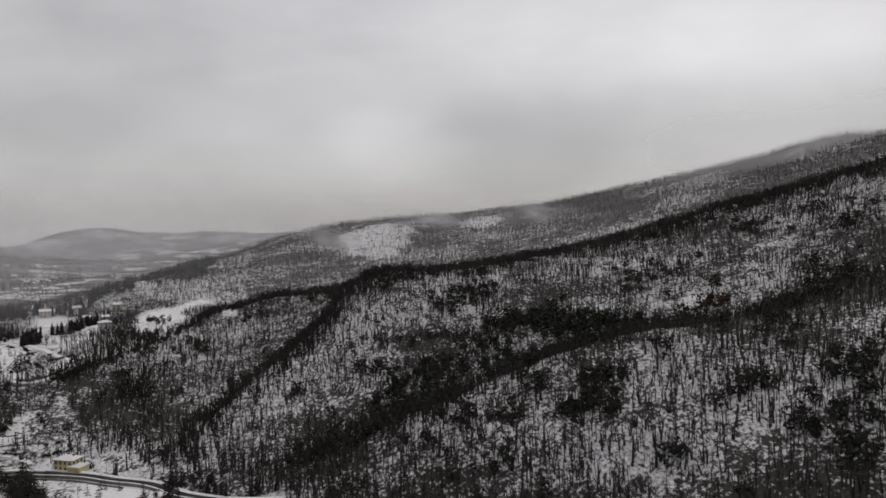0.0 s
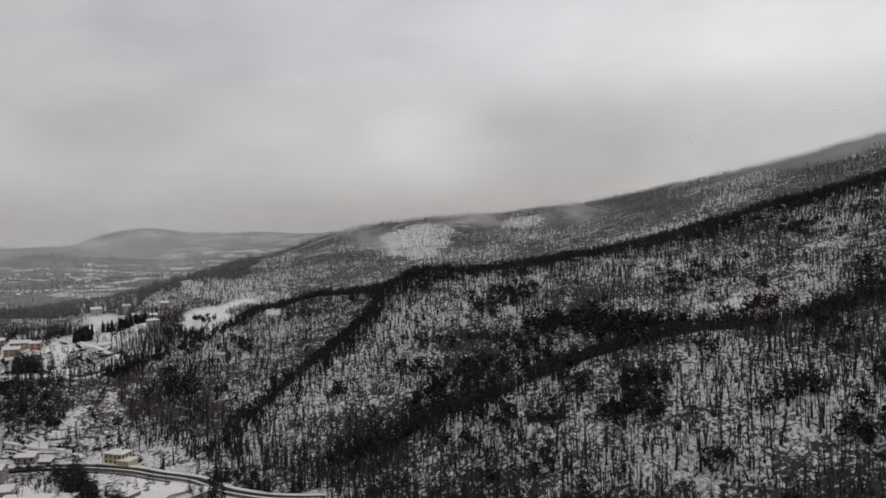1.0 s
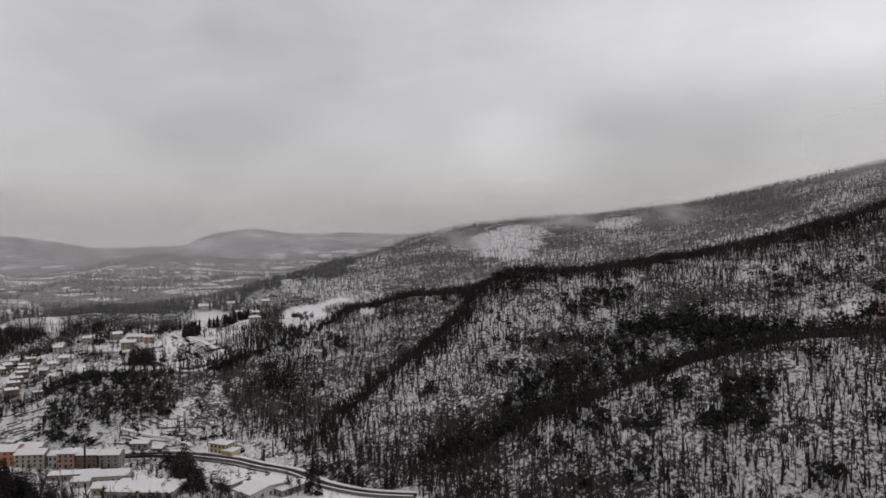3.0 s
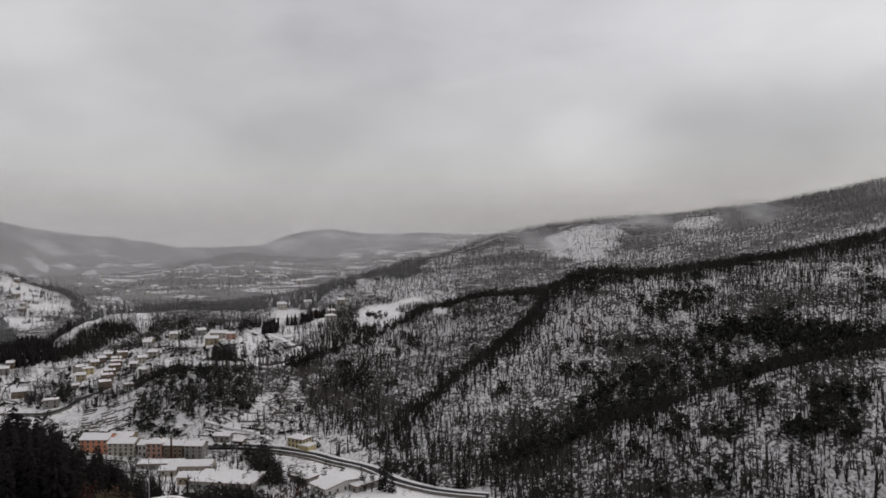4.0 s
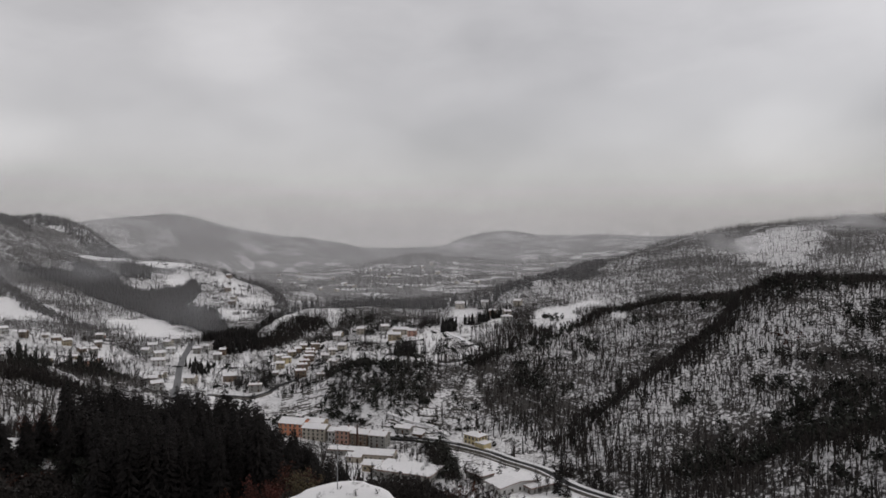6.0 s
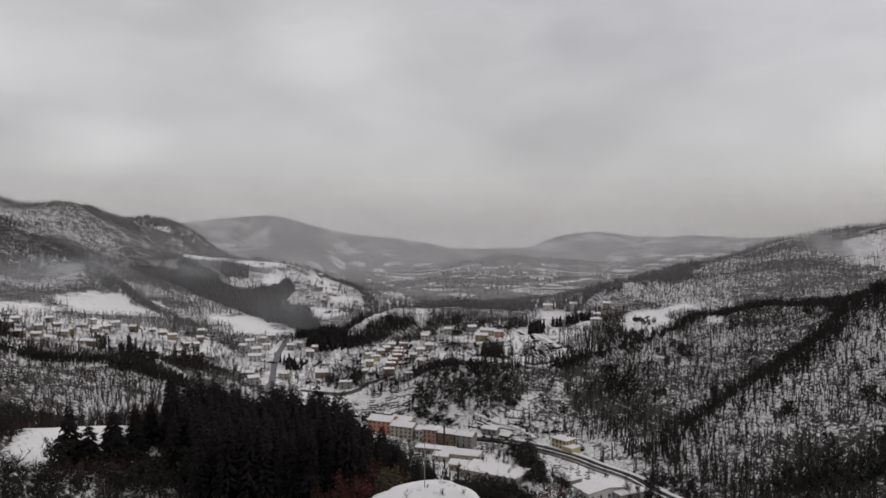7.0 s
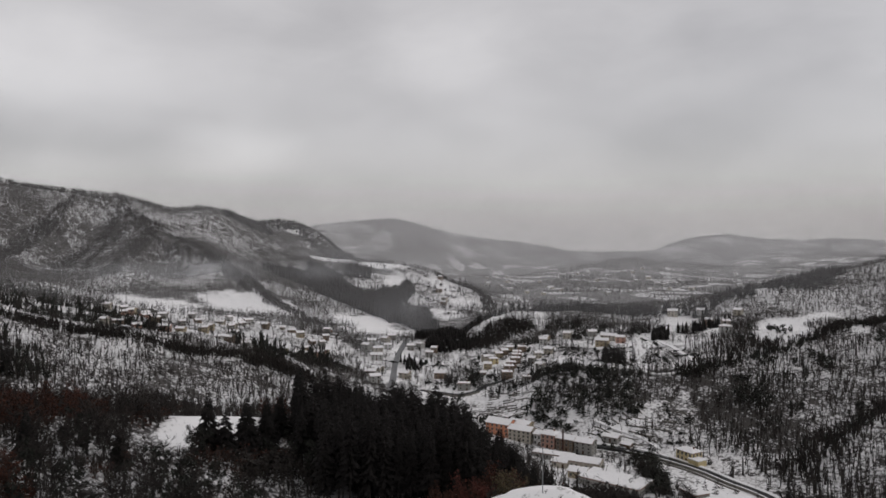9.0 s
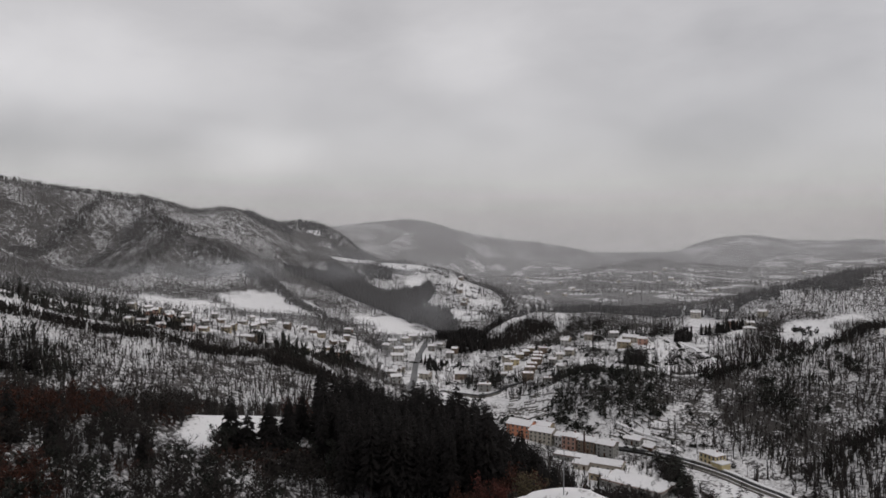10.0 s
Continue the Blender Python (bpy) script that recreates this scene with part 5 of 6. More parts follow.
def hip(w, d, z, rise, over, thick):
    """A hipped roof slab as a closed shell."""
    bm = bmesh.new()
    hw, hd, k = w / 2 + over, d / 2 + over, max(w / 2 - d / 2, 0.3)
    rings = []
    for dz in (0, thick):
        low = [bm.verts.new(p) for p in ((-hw, -hd, z + dz), (hw, -hd, z + dz), (hw, hd, z + dz), (-hw, hd, z + dz))]
        top = [bm.verts.new(p) for p in ((-k, 0, z + rise + dz), (k, 0, z + rise + dz))]
        rings.append((low, top))
    for low, top in rings:
        bm.faces.new((low[0], low[1], top[1], top[0])); bm.faces.new((low[1], low[2], top[1]))
        bm.faces.new((low[2], low[3], top[0], top[1])); bm.faces.new((low[3], low[0], top[0]))
    for i in range(4):
        j = (i + 1) % 4
        bm.faces.new((rings[0][0][i], rings[0][0][j], rings[1][0][j], rings[1][0][i]))
    bmesh.ops.recalc_face_normals(bm, faces=bm.faces)
    return bm


WINDOW_MESH = {}


def window_mesh(w, h):
    """Frame with sill and a glass pane set back in it, shared by alike windows."""
    key = (round(w, 2), round(h, 2))
    if key not in WINDOW_MESH:
        bm = bmesh.new()
        for b in ((-w / 2 - 0.12, -w / 2, -0.05, 0.14, 0, h), (w / 2, w / 2 + 0.12, -0.05, 0.14, 0, h), (-w / 2 - 0.12, w / 2 + 0.12, -0.05, 0.14, h, h + 0.12),
                  (-w / 2 - 0.2, w / 2 + 0.2, -0.14, 0.14, -0.14, 0), (-0.05, 0.05, -0.02, 0.14, 0, h)):
            block(bm, *b)
        fm = bpy.data.meshes.new("window")
        bm.to_mesh(fm); bm.free(); fm.materials.append(FRAME)
        bm = boxed(-w / 2, w / 2, 0.0, 0.08, 0, h)
        gm = bpy.data.meshes.new("pane")
        bm.to_mesh(gm); bm.free(); gm.materials.append(GLASS)
        WINDOW_MESH[key] = fm, gm
    return WINDOW_MESH[key]


def add_windows(body, w, d, floors, floor_h, cols, side_cols, win=(1.0, 1.5), z0=1.0, sides=(0, 1, 2, 3)):
    fm, gm = window_mesh(*win)
    for side in sides:
        n, length, off = (cols, w, d / 2) if side % 2 == 0 else (side_cols, d, w / 2)
        for f in range(floors):
            for i in range(n):
                if f == 0 and side == 0 and i == n // 2:
                    continue                                     # the door is here
                u = (i + 0.5) / n * length - length / 2
                o = new("window", fm)
                o.parent = body
                o.matrix_basis = pose(0, 0, 0, 0, 0, 90 * side) @ pose(u, -off - 0.02, z0 + f * floor_h)
                p = new("pane", gm)
                p.parent = o


def house(name, label, category, x, y, turn, w, d, floors, paint, roof="gable", floor_h=3.0, cols=3, side_cols=2, rise=None, group="houses in the valley", snow=0.25, bare=False, windows=True, chimney=True, z=None):
    """A rendered house with windows, door, tiled roof and snow on it."""
    body = tagged(new(name), label, category, group)
    h = floors * floor_h + 0.4
    part("wall", boxed(-w / 2, w / 2, -d / 2, d / 2, -2.5, h), PAINT[paint], body)
    rise = rise if rise is not None else d * 0.22
    if roof == "gable":
        part("gable", prism([(-d / 2, h), (d / 2, h), (0, h + rise)], -w / 2, w / 2), PAINT[paint], body).matrix_basis = pose(0, 0, 0, 0, 0, 90)
        o, k = 0.6, rise / (d / 2)
        line = lambda a, b: [(-d / 2 - o, h - o * k + a), (0, h + rise + a), (d / 2 + o, h - o * k + a), (d / 2 + o, h - o * k + b), (0, h + rise + b), (-d / 2 - o, h - o * k + b)]
        top = part("roof", prism(line(0.02, 0.22), -w / 2 - 0.5, w / 2 + 0.5), TILE, body)
        top.matrix_basis = pose(0, 0, 0, 0, 0, 90)
        part("roof_snow", prism(line(0.225, 0.225 + snow), -w / 2 - 0.45, w / 2 + 0.45), SNOW_CAP, top, "fresh snow on the roof")
    elif roof == "hip":
        top = part("roof", hip(w, d, h, rise, 0.6, 0.2), TILE, body)
        part("roof_snow", hip(w - 0.1, d - 0.1, h + 0.205, rise, 0.6, snow), SNOW_CAP, top, "fresh snow on the roof")
    else:
        top = part("roof", boxed(-w / 2 - 0.2, w / 2 + 0.2, -d / 2 - 0.2, d / 2 + 0.2, h, h + 0.35), TILE, body)
        part("roof_snow", boxed(-w / 2 - 0.1, w / 2 + 0.1, -d / 2 - 0.1, d / 2 + 0.1, h + 0.352, h + 0.35 + snow), SNOW_CAP, top, "fresh snow on the roof")
    if windows:
        add_windows(body, w, d, floors, floor_h, cols, side_cols, (1.0, min(1.5, floor_h * 0.56)))
        part("door", boxed(-0.55 + (0 if cols % 2 else w / cols / 2), 0.55 + (0 if cols % 2 else w / cols / 2), -d / 2 - 0.06, -d / 2 + 0.05, -0.3, 2.1), DOOR, body)
    if chimney:
        c = part("chimney", boxed(w * 0.2, w * 0.2 + 0.7, 0.3, 1.0, h, h + rise + 1.0), BRICK, body)
        part("chimney_cap", boxed(w * 0.2 - 0.1, w * 0.2 + 0.8, 0.2, 1.1, h + rise + 1.0, h + rise + 1.2), SNOW_CAP, c)
    body.matrix_basis = pose(x, y, float(ground(x, y)) if z is None else z, 0, 0, turn)
    return body


def build_roadside():
    """The row of tall houses, sheds and the mill by the valley road."""
    row = "houses along the valley road"
    house("apartment_house", "tall orange rendered apartment house with snowy roof", "apartment house", -287, 312, 16, 15, 11, 3, "orange", "gable", 2.4, 5, 3, 2.0, row, 0.2)
    house("apartment_house", "ochre rear wing of the apartment house with snowy roof", "apartment house", -279, 321, 16, 13, 8, 3, "ochre", "gable", 2.5, 4, 2, 1.6, row, 0.2)
    house("terraced_house", "long pale grey-cream terraced house with snowy roof", "terraced house", -271.5, 313.5, 16, 14, 9, 3, "cream", "gable", 2.15, 5, 2, 1.6, row, 0.3)
    house("terraced_house", "narrow white house between two taller ones", "terraced house", -261.5, 317.5, 16, 4.5, 8, 2, "white", "gable", 3.0, 2, 1, 1.3, row, 0.3)
    house("terraced_house", "tall faded pink house with snowy roof", "terraced house", -255, 319, 16, 8, 9, 3, "pink", "hip", 2.35, 3, 2, 1.8, row, 0.22)
    house("terraced_house", "grey-brown rendered house in the roadside row", "terraced house", -245.5, 322, 14, 10, 8, 3, "brown", "gable", 2.1, 4, 2, 1.5, row, 0.3)
    house("terraced_house", "plain grey house at the end of the row", "terraced house", -235, 325, 14, 10, 8, 3, "grey", "gable", 2.05, 3, 2, 1.4, row, 0.3)
    house("shed", "low shed with a snow-covered roof", "shed", -236, 352, 10, 9, 6, 1, "grey", "gable", 2.6, 3, 1, 1.0, "sheds in the valley", 0.3, chimney=False)
    house("shed", "small dark shed under the terraces", "shed", -224, 349, 5, 6, 4, 1, "brown", "gable", 2.3, 2, 1, 0.8, "sheds in the valley", 0.3, chimney=False)
    # the mill
    house("mill_hall", "long mill hall with windows and a snow-covered barrel roof", "hall", -221, 302, 20, 21, 9, 1, "cream", "gable", 3.6, 8, 3, 1.6, "mill buildings", 0.3, chimney=False)
    house("mill_shed", "wide low mill shed under a flat snowy roof", "hall", -193, 291, 8, 31, 17, 1, "grey", "flat", 3.0, 8, 4, 0.0, "mill buildings", 0.35, chimney=False)
    house("mill_shed", "wide low mill shed under a flat snowy roof", "hall", -213, 289, 20, 9, 8, 1, "ochre", "gable", 3.0, 3, 2, 1.2, "mill buildings", 0.3, chimney=False)
    house("mill_shed", "small annexe with a snow-covered roof", "hall", -229, 295, 20, 8, 6, 1, "cream", "gable", 2.6, 2, 1, 1.2, "mill buildings", 0.35, chimney=False)
    house("mill_shed", "small annexe with a snow-covered roof", "hall", -239, 302, 20, 22, 7, 1, "grey", "flat", 2.4, 4, 1, 1.2, "mill buildings", 0.35, chimney=False)
    house("workshop", "white workshop under a low snowy roof beside the stream", "workshop", -141, 301, -28, 12, 22, 1, "white", "gable", 3.2, 2, 5, 1.4, "workshops by the stream", 0.35, chimney=False)
    house("workshop", "low lean-to with a snowy roof beside the workshop", "workshop", -129, 306, -28, 7, 16, 1, "grey", "flat", 2.4, 2, 4, 0.6, "workshops by the stream", 0.35, chimney=False)
    house("workshop", "snow-covered flat roof at the edge of the stream", "workshop", -160, 305, -20, 11, 8, 1, "grey", "flat", 2.6, 3, 2, 0.6, "workshops by the stream", 0.35, chimney=False)
    stack = tagged(new("factory_chimney"), "slim red-brown brick factory chimney", "chimney")
    bm = bmesh.new()
    bmesh.ops.create_cone(bm, cap_ends=True, segments=16, radius1=0.6, radius2=0.42, depth=15, matrix=Matrix.Translation((0, 0, 7)))
    part("shaft", bm, SOOT, stack)
    bm = bmesh.new()
    bmesh.ops.create_cone(bm, cap_ends=True, segments=16, radius1=0.5, radius2=0.6, depth=0.6, matrix=Matrix.Translation((0, 0, 14.4)))
    part("rim", bm, STONE, stack)
    stack.matrix_basis = pose(-240, 311, float(ground(-240, 311)) - 0.3)
    # the yellow house at the bend
    h = house("villa", "yellow rendered house with snow on its hipped roof", "house", -189, 354.5, -12, 10.5, 8, 2, "yellow", "hip", 2.5, 4, 3, 1.4, "houses along the valley road", 0.22)
    part("annexe", boxed(4.0, 10.5, -5.5, 1.0, -2.5, 2.9), PAINT["yellow"], h, "single-storey yellow annexe")
    part("annexe_roof", boxed(3.7, 10.9, -5.9, 1.4, 2.9, 3.35), SNOW_CAP, h, "flat annexe roof under snow")
    part("porch_wall", boxed(-7.5, 9.5, -7.2, -6.8, -2.5, 0.9), STONE, h, "low stone garden wall")


def build_town():
    """Houses on the valley floor, the terraces and the far village."""
    town = "houses of the valley town"
    rng = random.Random(9)
    floor_houses = (
            (-384, 376, 11, 8, 2, "grey", "flat", 44), (-440, 403, 12, 9, 2, "brown", "gable", 50), (-452, 374, 10, 8, 2, "cream", "gable", 46),
            (-439, 333, 10, 8, 2, "white", "gable", 46), (-500, 380, 16, 9, 1, "cream", "gable", 48), (-528, 403, 13, 9, 2, "white", "gable", 48),
            (-551, 421, 11, 8, 2, "cream", "gable", 48), (-567, 420, 9, 8, 2, "grey", "gable", 40), (-560, 441, 9, 7, 2, "white", "gable", 48),
            (-549, 462, 8, 7, 2, "grey", "gable", 40))
    hill_houses = (
            (-550, 476, 8, 7, 2, "white", "gable", 30), (-523, 464, 9, 7, 2, "grey", "gable", 50),
            (-531, 478, 7, 7, 2, "brown", "gable", 20), (-470, 352, 11, 8, 1, "grey", "gable", 46), (-585, 440, 10, 8, 2, "white", "gable", 40),
            (-590, 462, 9, 8, 2, "cream", "gable", 30), (-602, 480, 10, 8, 2, "grey", "gable", 60), (-426, 446, 8, 7, 2, "ochre", "gable", 60),
            (-438, 466, 9, 7, 2, "yellow", "hip", 55), (-458, 477, 8, 7, 2, "cream", "gable", 50), (-454, 490, 8, 7, 2, "ochre", "gable", 48),
            (-459, 503, 8, 7, 2, "brown", "gable", 46), (-464, 517, 8, 7, 2, "ochre", "gable", 44))
    lane_houses = (
            (-408, 421, 6, 5, 1, "grey", "gable", 40),
            (-360, 437, 8, 7, 2, "white", "gable", 30), (-392, 465, 7, 7, 2, "grey", "gable", 35), (-345, 403, 7, 6, 1, "grey", "flat", 44),
            (-405, 488, 7, 7, 2, "cream", "gable", 40), (-408, 507, 9, 8, 2, "cream", "gable", 30), (-451, 555, 9, 7, 2, "ochre", "gable", 35))
    for x, y, w, d, fl, paint, roof, turn in floor_houses + hill_houses + lane_houses:
        house("town_house", f"{paint} rendered house with a snowy {'flat' if roof == 'flat' else 'pitched'} roof in the town", "house", x, y, turn + rng.uniform(-28, 28), w * 0.84, d * 0.84, fl, paint, roof, 2.3, max(2, w // 4), 2, group=town)
    for x, y in ((-371, 410), (-389, 432), (-400, 447), (-412, 466), (-424, 481), (-434, 493), (-447, 515)):
        house("terraced_house", "brown terraced house stepping up the hill under snow", "terraced house", x, y, 48, 8, 9, 2, "brown", "flat", 2.5, 2, 3, group="stepped terrace of houses")
    up = "houses on the terrace"
    for x, y, w, d, fl, paint, roof, turn in ((-379, 549, 14, 9, 2, "ochre", "gable", 30), (-388, 573, 18, 10, 2, "cream", "gable", 25), (-370, 565, 10, 8, 2, "pink", "gable", 32),
                                              (-409, 727, 13, 9, 2, "cream", "gable", 20), (-365, 672, 14, 9, 2, "white", "gable", 24), (-311, 650, 13, 9, 2, "white", "hip", 24),
                                              (-420, 590, 10, 8, 2, "grey", "gable", 40), (-432, 566, 9, 8, 2, "cream", "gable", 38), (-445, 545, 9, 8, 2, "white", "gable", 36),
                                              (-352, 700, 10, 8, 2, "pink", "gable", 20), (-338, 735, 10, 9, 2, "cream", "gable", 22), (-385, 745, 10, 9, 2, "white", "gable", 18), (-330, 690, 9, 8, 2, "cream", "gable", 30)):
        house("villa", f"{paint} villa with a snow-covered roof among garden trees", "house", x, y, turn + rng.uniform(-15, 15), w * 0.82, d * 0.85, fl, paint, roof, 2.5, max(2, w // 4), 2, group=up)
    far = "houses of the hillside village"
    spots = []
    while len(spots) < 46:
        a, r = radians(rng.uniform(-73, -56.5)), rng.uniform(640, 800)
        x, y = r * sin(a), r * cos(a)
        if y > 455 + 0.1 * x + 60 or any(hypot(x - q[0], y - q[1]) < 13 for q in spots):
            continue
        spots.append((x, y))
    for x, y in spots:
        paint = rng.choice(("pink", "cream", "grey", "white", "brown", "grey", "ochre", "brown"))
        house("village_house", f"{paint} house with a snowy roof in the hillside village", "house", x, y, rng.uniform(20, 110), rng.uniform(5.5, 9.5), rng.uniform(5, 6.5), rng.choice((1, 2, 2)), paint, "gable", 2.3, 3, 2, group=far)
    for x, y in ((-883, 805), (-837, 775), (-946, 866), (-815, 752)):
        house("farmhouse", "small farmhouse under snow on the terraced meadows", "house", x, y, rng.uniform(0, 90), rng.uniform(7, 10), 6.5, 2, rng.choice(("grey", "cream", "brown")), "gable", 2.4, 3, 2, group="farmhouses on the meadows")

    for k in range(44):
        a, r = radians(rng.uniform(-44, -21)), rng.uniform(1650, 2150)
        house("farmhouse", "pale farmhouse with a snowy roof far out on the plain", "house", r * sin(a), r * cos(a), rng.uniform(0, 180), rng.uniform(8, 14), rng.uniform(7, 9), 2, rng.choice(("cream", "white", "grey")), "gable", 2.6, group="farmhouses on the plain", windows=False, chimney=False)


build_roadside()
build_town()

# ---- roads, walls, fences, poles ----
def smooth_line(points, step=4.0):
    p = [Vector((*q[:2], 0)) for q in points]
    out = []
    for i in range(len(p) - 1):
        a, b, c, d = p[max(i - 1, 0)], p[i], p[i + 1], p[min(i + 2, len(p) - 1)]
        n = max(2, int((c - b).length / step))
        for k in range(n):
            t = k / n
            out.append(0.5 * (2 * b + (c - a) * t + (2 * a - 5 * b + 4 * c - d) * t * t + (3 * b - a - 3 * c + d) * t ** 3))
    out.append(p[-1])
    return out


def ribbon(line, left, right, top, under, mat, lift=None):
    """A closed strip along a line: from left to right of it, its top and underside above the ground."""
    bm = bmesh.new()
    rings = []
    for i, q in enumerate(line):
        d = (line[min(i + 1, len(line) - 1)] - line[max(i - 1, 0)]).normalized()
        s = Vector((-d.y, d.x, 0))
        base = max(float(ground(q.x + s.x * o, q.y + s.y * o)) for o in (left, 0, right)) if lift is None else lift
        rings.append([bm.verts.new((q.x + s.x * o, q.y + s.y * o, base + h)) for o, h in ((left, under), (right, under), (right, top), (left, top))])
    for a, b in zip(rings[:-1], rings[1:]):
        for i in range(4):
            j = (i + 1) % 4
            bm.faces.new((a[i], a[j], b[j], b[i]))
    bm.faces.new(rings[0]); bm.faces.new(rings[-1][::-1])
    bmesh.ops.recalc_face_normals(bm, faces=bm.faces)
    return bm


def strip(name, label, category, points, left, right, top, under, mat, kind="structure", step=4.0):
    me = bpy.data.meshes.new(name)
    bm = ribbon(smooth_line(points, step), left, right, top, under, mat)
    bm.to_mesh(me); bm.free()
    me.materials.append(mat)
    return tagged(new(name, me), label, category, kind=kind)


VALLEY_ROAD = [(-300, 318), (-270, 326), (-241, 338), (-222, 345), (-201, 347), (-176, 344), (-159, 338), (-141, 333), (-129, 326), (-117, 317), (-94, 308), (-70, 305)]
strip("road", "wet dark asphalt valley road cleared of snow", "road", VALLEY_ROAD, -2.7, 2.3, 0.9, -1.5, ASPHALT)
strip("kerb_wall", "low snow-topped parapet along the valley road", "wall", VALLEY_ROAD[3:], -3.4, -2.75, 1.5, -2.0, STONE)
strip("parapet_snow", "snow lying on the road's parapet", "snow", VALLEY_ROAD[3:], -3.5, -2.7, 1.65, 1.505, SNOW_CAP)
strip("verge", "ploughed snow bank beside the valley road", "snow", VALLEY_ROAD, 2.3, 4.6, 1.2, -1.0, SNOW_CAP)
strip("retaining_wall", "dark stone retaining wall below the road", "wall", [(-201, 341), (-180, 339), (-163, 333), (-150, 329)], -0.4, 0.4, 0.6, -4, STONE)
strip("road", "grey slushy street running through the town", "road", [(-600, 500), (-566, 466), (-545, 444), (-519, 419), (-496, 398), (-443, 354), (-413, 329), (-370, 320), (-320, 316)], -2.6, 2.6, 0.35, -1.5, SLUSH)
strip("road", "snow-covered lane looping over the terrace", "road", [(-340, 500), (-314, 482), (-300, 486)], -2.2, 2.2, 0.5, -1.5, SNOW_CAP)
strip("road", "snow-covered track down to the terraces", "road", [(-258, 366), (-241, 364), (-222, 363), (-208, 357)], -1.6, 1.6, 0.5, -1.5, SNOW_CAP)
strip("road", "snowy lane descending from the hillside village", "road", [(-640, 345), (-610, 332), (-560, 314), (-520, 301), (-470, 286), (-440, 277)], -2.4, 2.4, 0.6, -1.5, SNOW_CAP)
strip("road", "snow-covered lane climbing between the terraced houses", "road", [(-379, 404), (-399, 430), (-419, 459), (-437, 486), (-452, 520), (-460, 548)], -1.9, 1.9, 0.4, -1.5, SNOW_CAP)

strip("road", "snow-covered lane hooking round the foot of the knoll", "road", [(-550, 527), (-521, 497), (-483, 464), (-472, 443), (-455, 440)], -2.2, 2.2, 0.5, -1.5, SNOW_CAP)
strip("road", "snow-covered lane above the town", "road", [(-513, 494), (-512, 509), (-504, 532), (-494, 550), (-480, 570), (-450, 590)], -2.2, 2.2, 0.5, -1.5, SNOW_CAP)
strip("road", "dark wet road curving up behind the vineyard", "road", [(-405, 350), (-390, 358), (-379, 364), (-371, 377), (-373, 392), (-368, 402)], -1.8, 1.8, 0.5, -1.5, ASPHALT)
strip("retaining_wall", "dark stone retaining wall below the curving road", "wall", [(-401, 351), (-388, 355), (-376, 362), (-367, 376)], -0.35, 0.35, 1.1, -3, STONE)

strip("road", "snow-covered lane curving round the brown plot", "road", [(-314, 482), (-286, 458), (-265, 447), (-251, 463), (-257, 489), (-293, 530), (-343, 586), (-370, 611)], -2.0, 2.0, 0.5, -1.5, SNOW_CAP)

# dry-stone terraces in the vineyards
def terraces(corners, rows, seed):
    """Short, uneven terrace walls between two edges of a slope."""
    g = random.Random(seed)
    a0, a1, b0, b1, c0, c1 = (Vector(p) for p in corners)
    for i in range(rows):
        f = (i + g.uniform(-0.3, 0.3)) / (rows - 1)
        curve = [a0.lerp(a1, f), b0.lerp(b1, f + g.uniform(-0.06, 0.06)), c0.lerp(c1, f)]
        line = smooth_line([tuple(p) for p in curve], 2.5)
        start = 0
        while start < len(line) - 3:
            end = min(len(line), start + g.randint(3, 5))
            piece = [(p.x + g.uniform(-0.5, 0.5), p.y + g.uniform(-0.5, 0.5)) for p in line[start:end]]
            if len(piece) > 2:
                strip("terrace_wall", "dark dry-stone terrace wall in the snow", "wall", piece, -0.3, 0.3, g.uniform(0.15, 0.55), -1.5, STONE, kind="", step=3.0)
            start = end + g.randint(0, 3)


terraces(((-314, 326), (-356, 374), (-309, 338), (-334, 376), (-304, 350), (-308, 378)), 17, 3)
terraces(((-254, 352), (-246, 392), (-236, 352), (-232, 388), (-216, 355), (-212, 392)), 9, 6)
terraces(((-470, 385), (-448, 408), (-455, 372), (-430, 396), (-440, 362), (-415, 386)), 7, 5)
terraces(((-256, 362), (-268, 392), (-236, 366), (-240, 405), (-214, 372), (-216, 415)), 5, 4)

# poles
def pole(x, y, h, name="utility_pole", label="slim dark wooden utility pole", arm=True):
    ob = tagged(new(name), label, "pole", "poles in the valley")
    bm = bmesh.new()
    bmesh.ops.create_cone(bm, cap_ends=True, segments=10, radius1=0.11, radius2=0.06, depth=h + 1, matrix=Matrix.Translation((0, 0, h / 2 - 0.5)))
    part("shaft", bm, DOOR if arm else STEEL, ob)
    if arm:
        part("crossarm", boxed(-0.9, 0.9, -0.06, 0.06, h - 0.7, h - 0.55), STEEL, ob)
    else:
        part("lamp_head", boxed(-0.12, 0.12, -0.1, 0.1, h - 0.1, h + 0.1), STEEL, ob)
    ob.matrix_basis = pose(x, y, float(ground(x, y)), 0, 0, 35)


pole(-87, 106.5, 8.5, label="slim grey steel mast on the snowy mound", arm=False)
for x, y in ((-226, 349), (-196, 352), (-166, 346), (-146, 338), (-124, 329)):
    pole(x, y, 7.5)


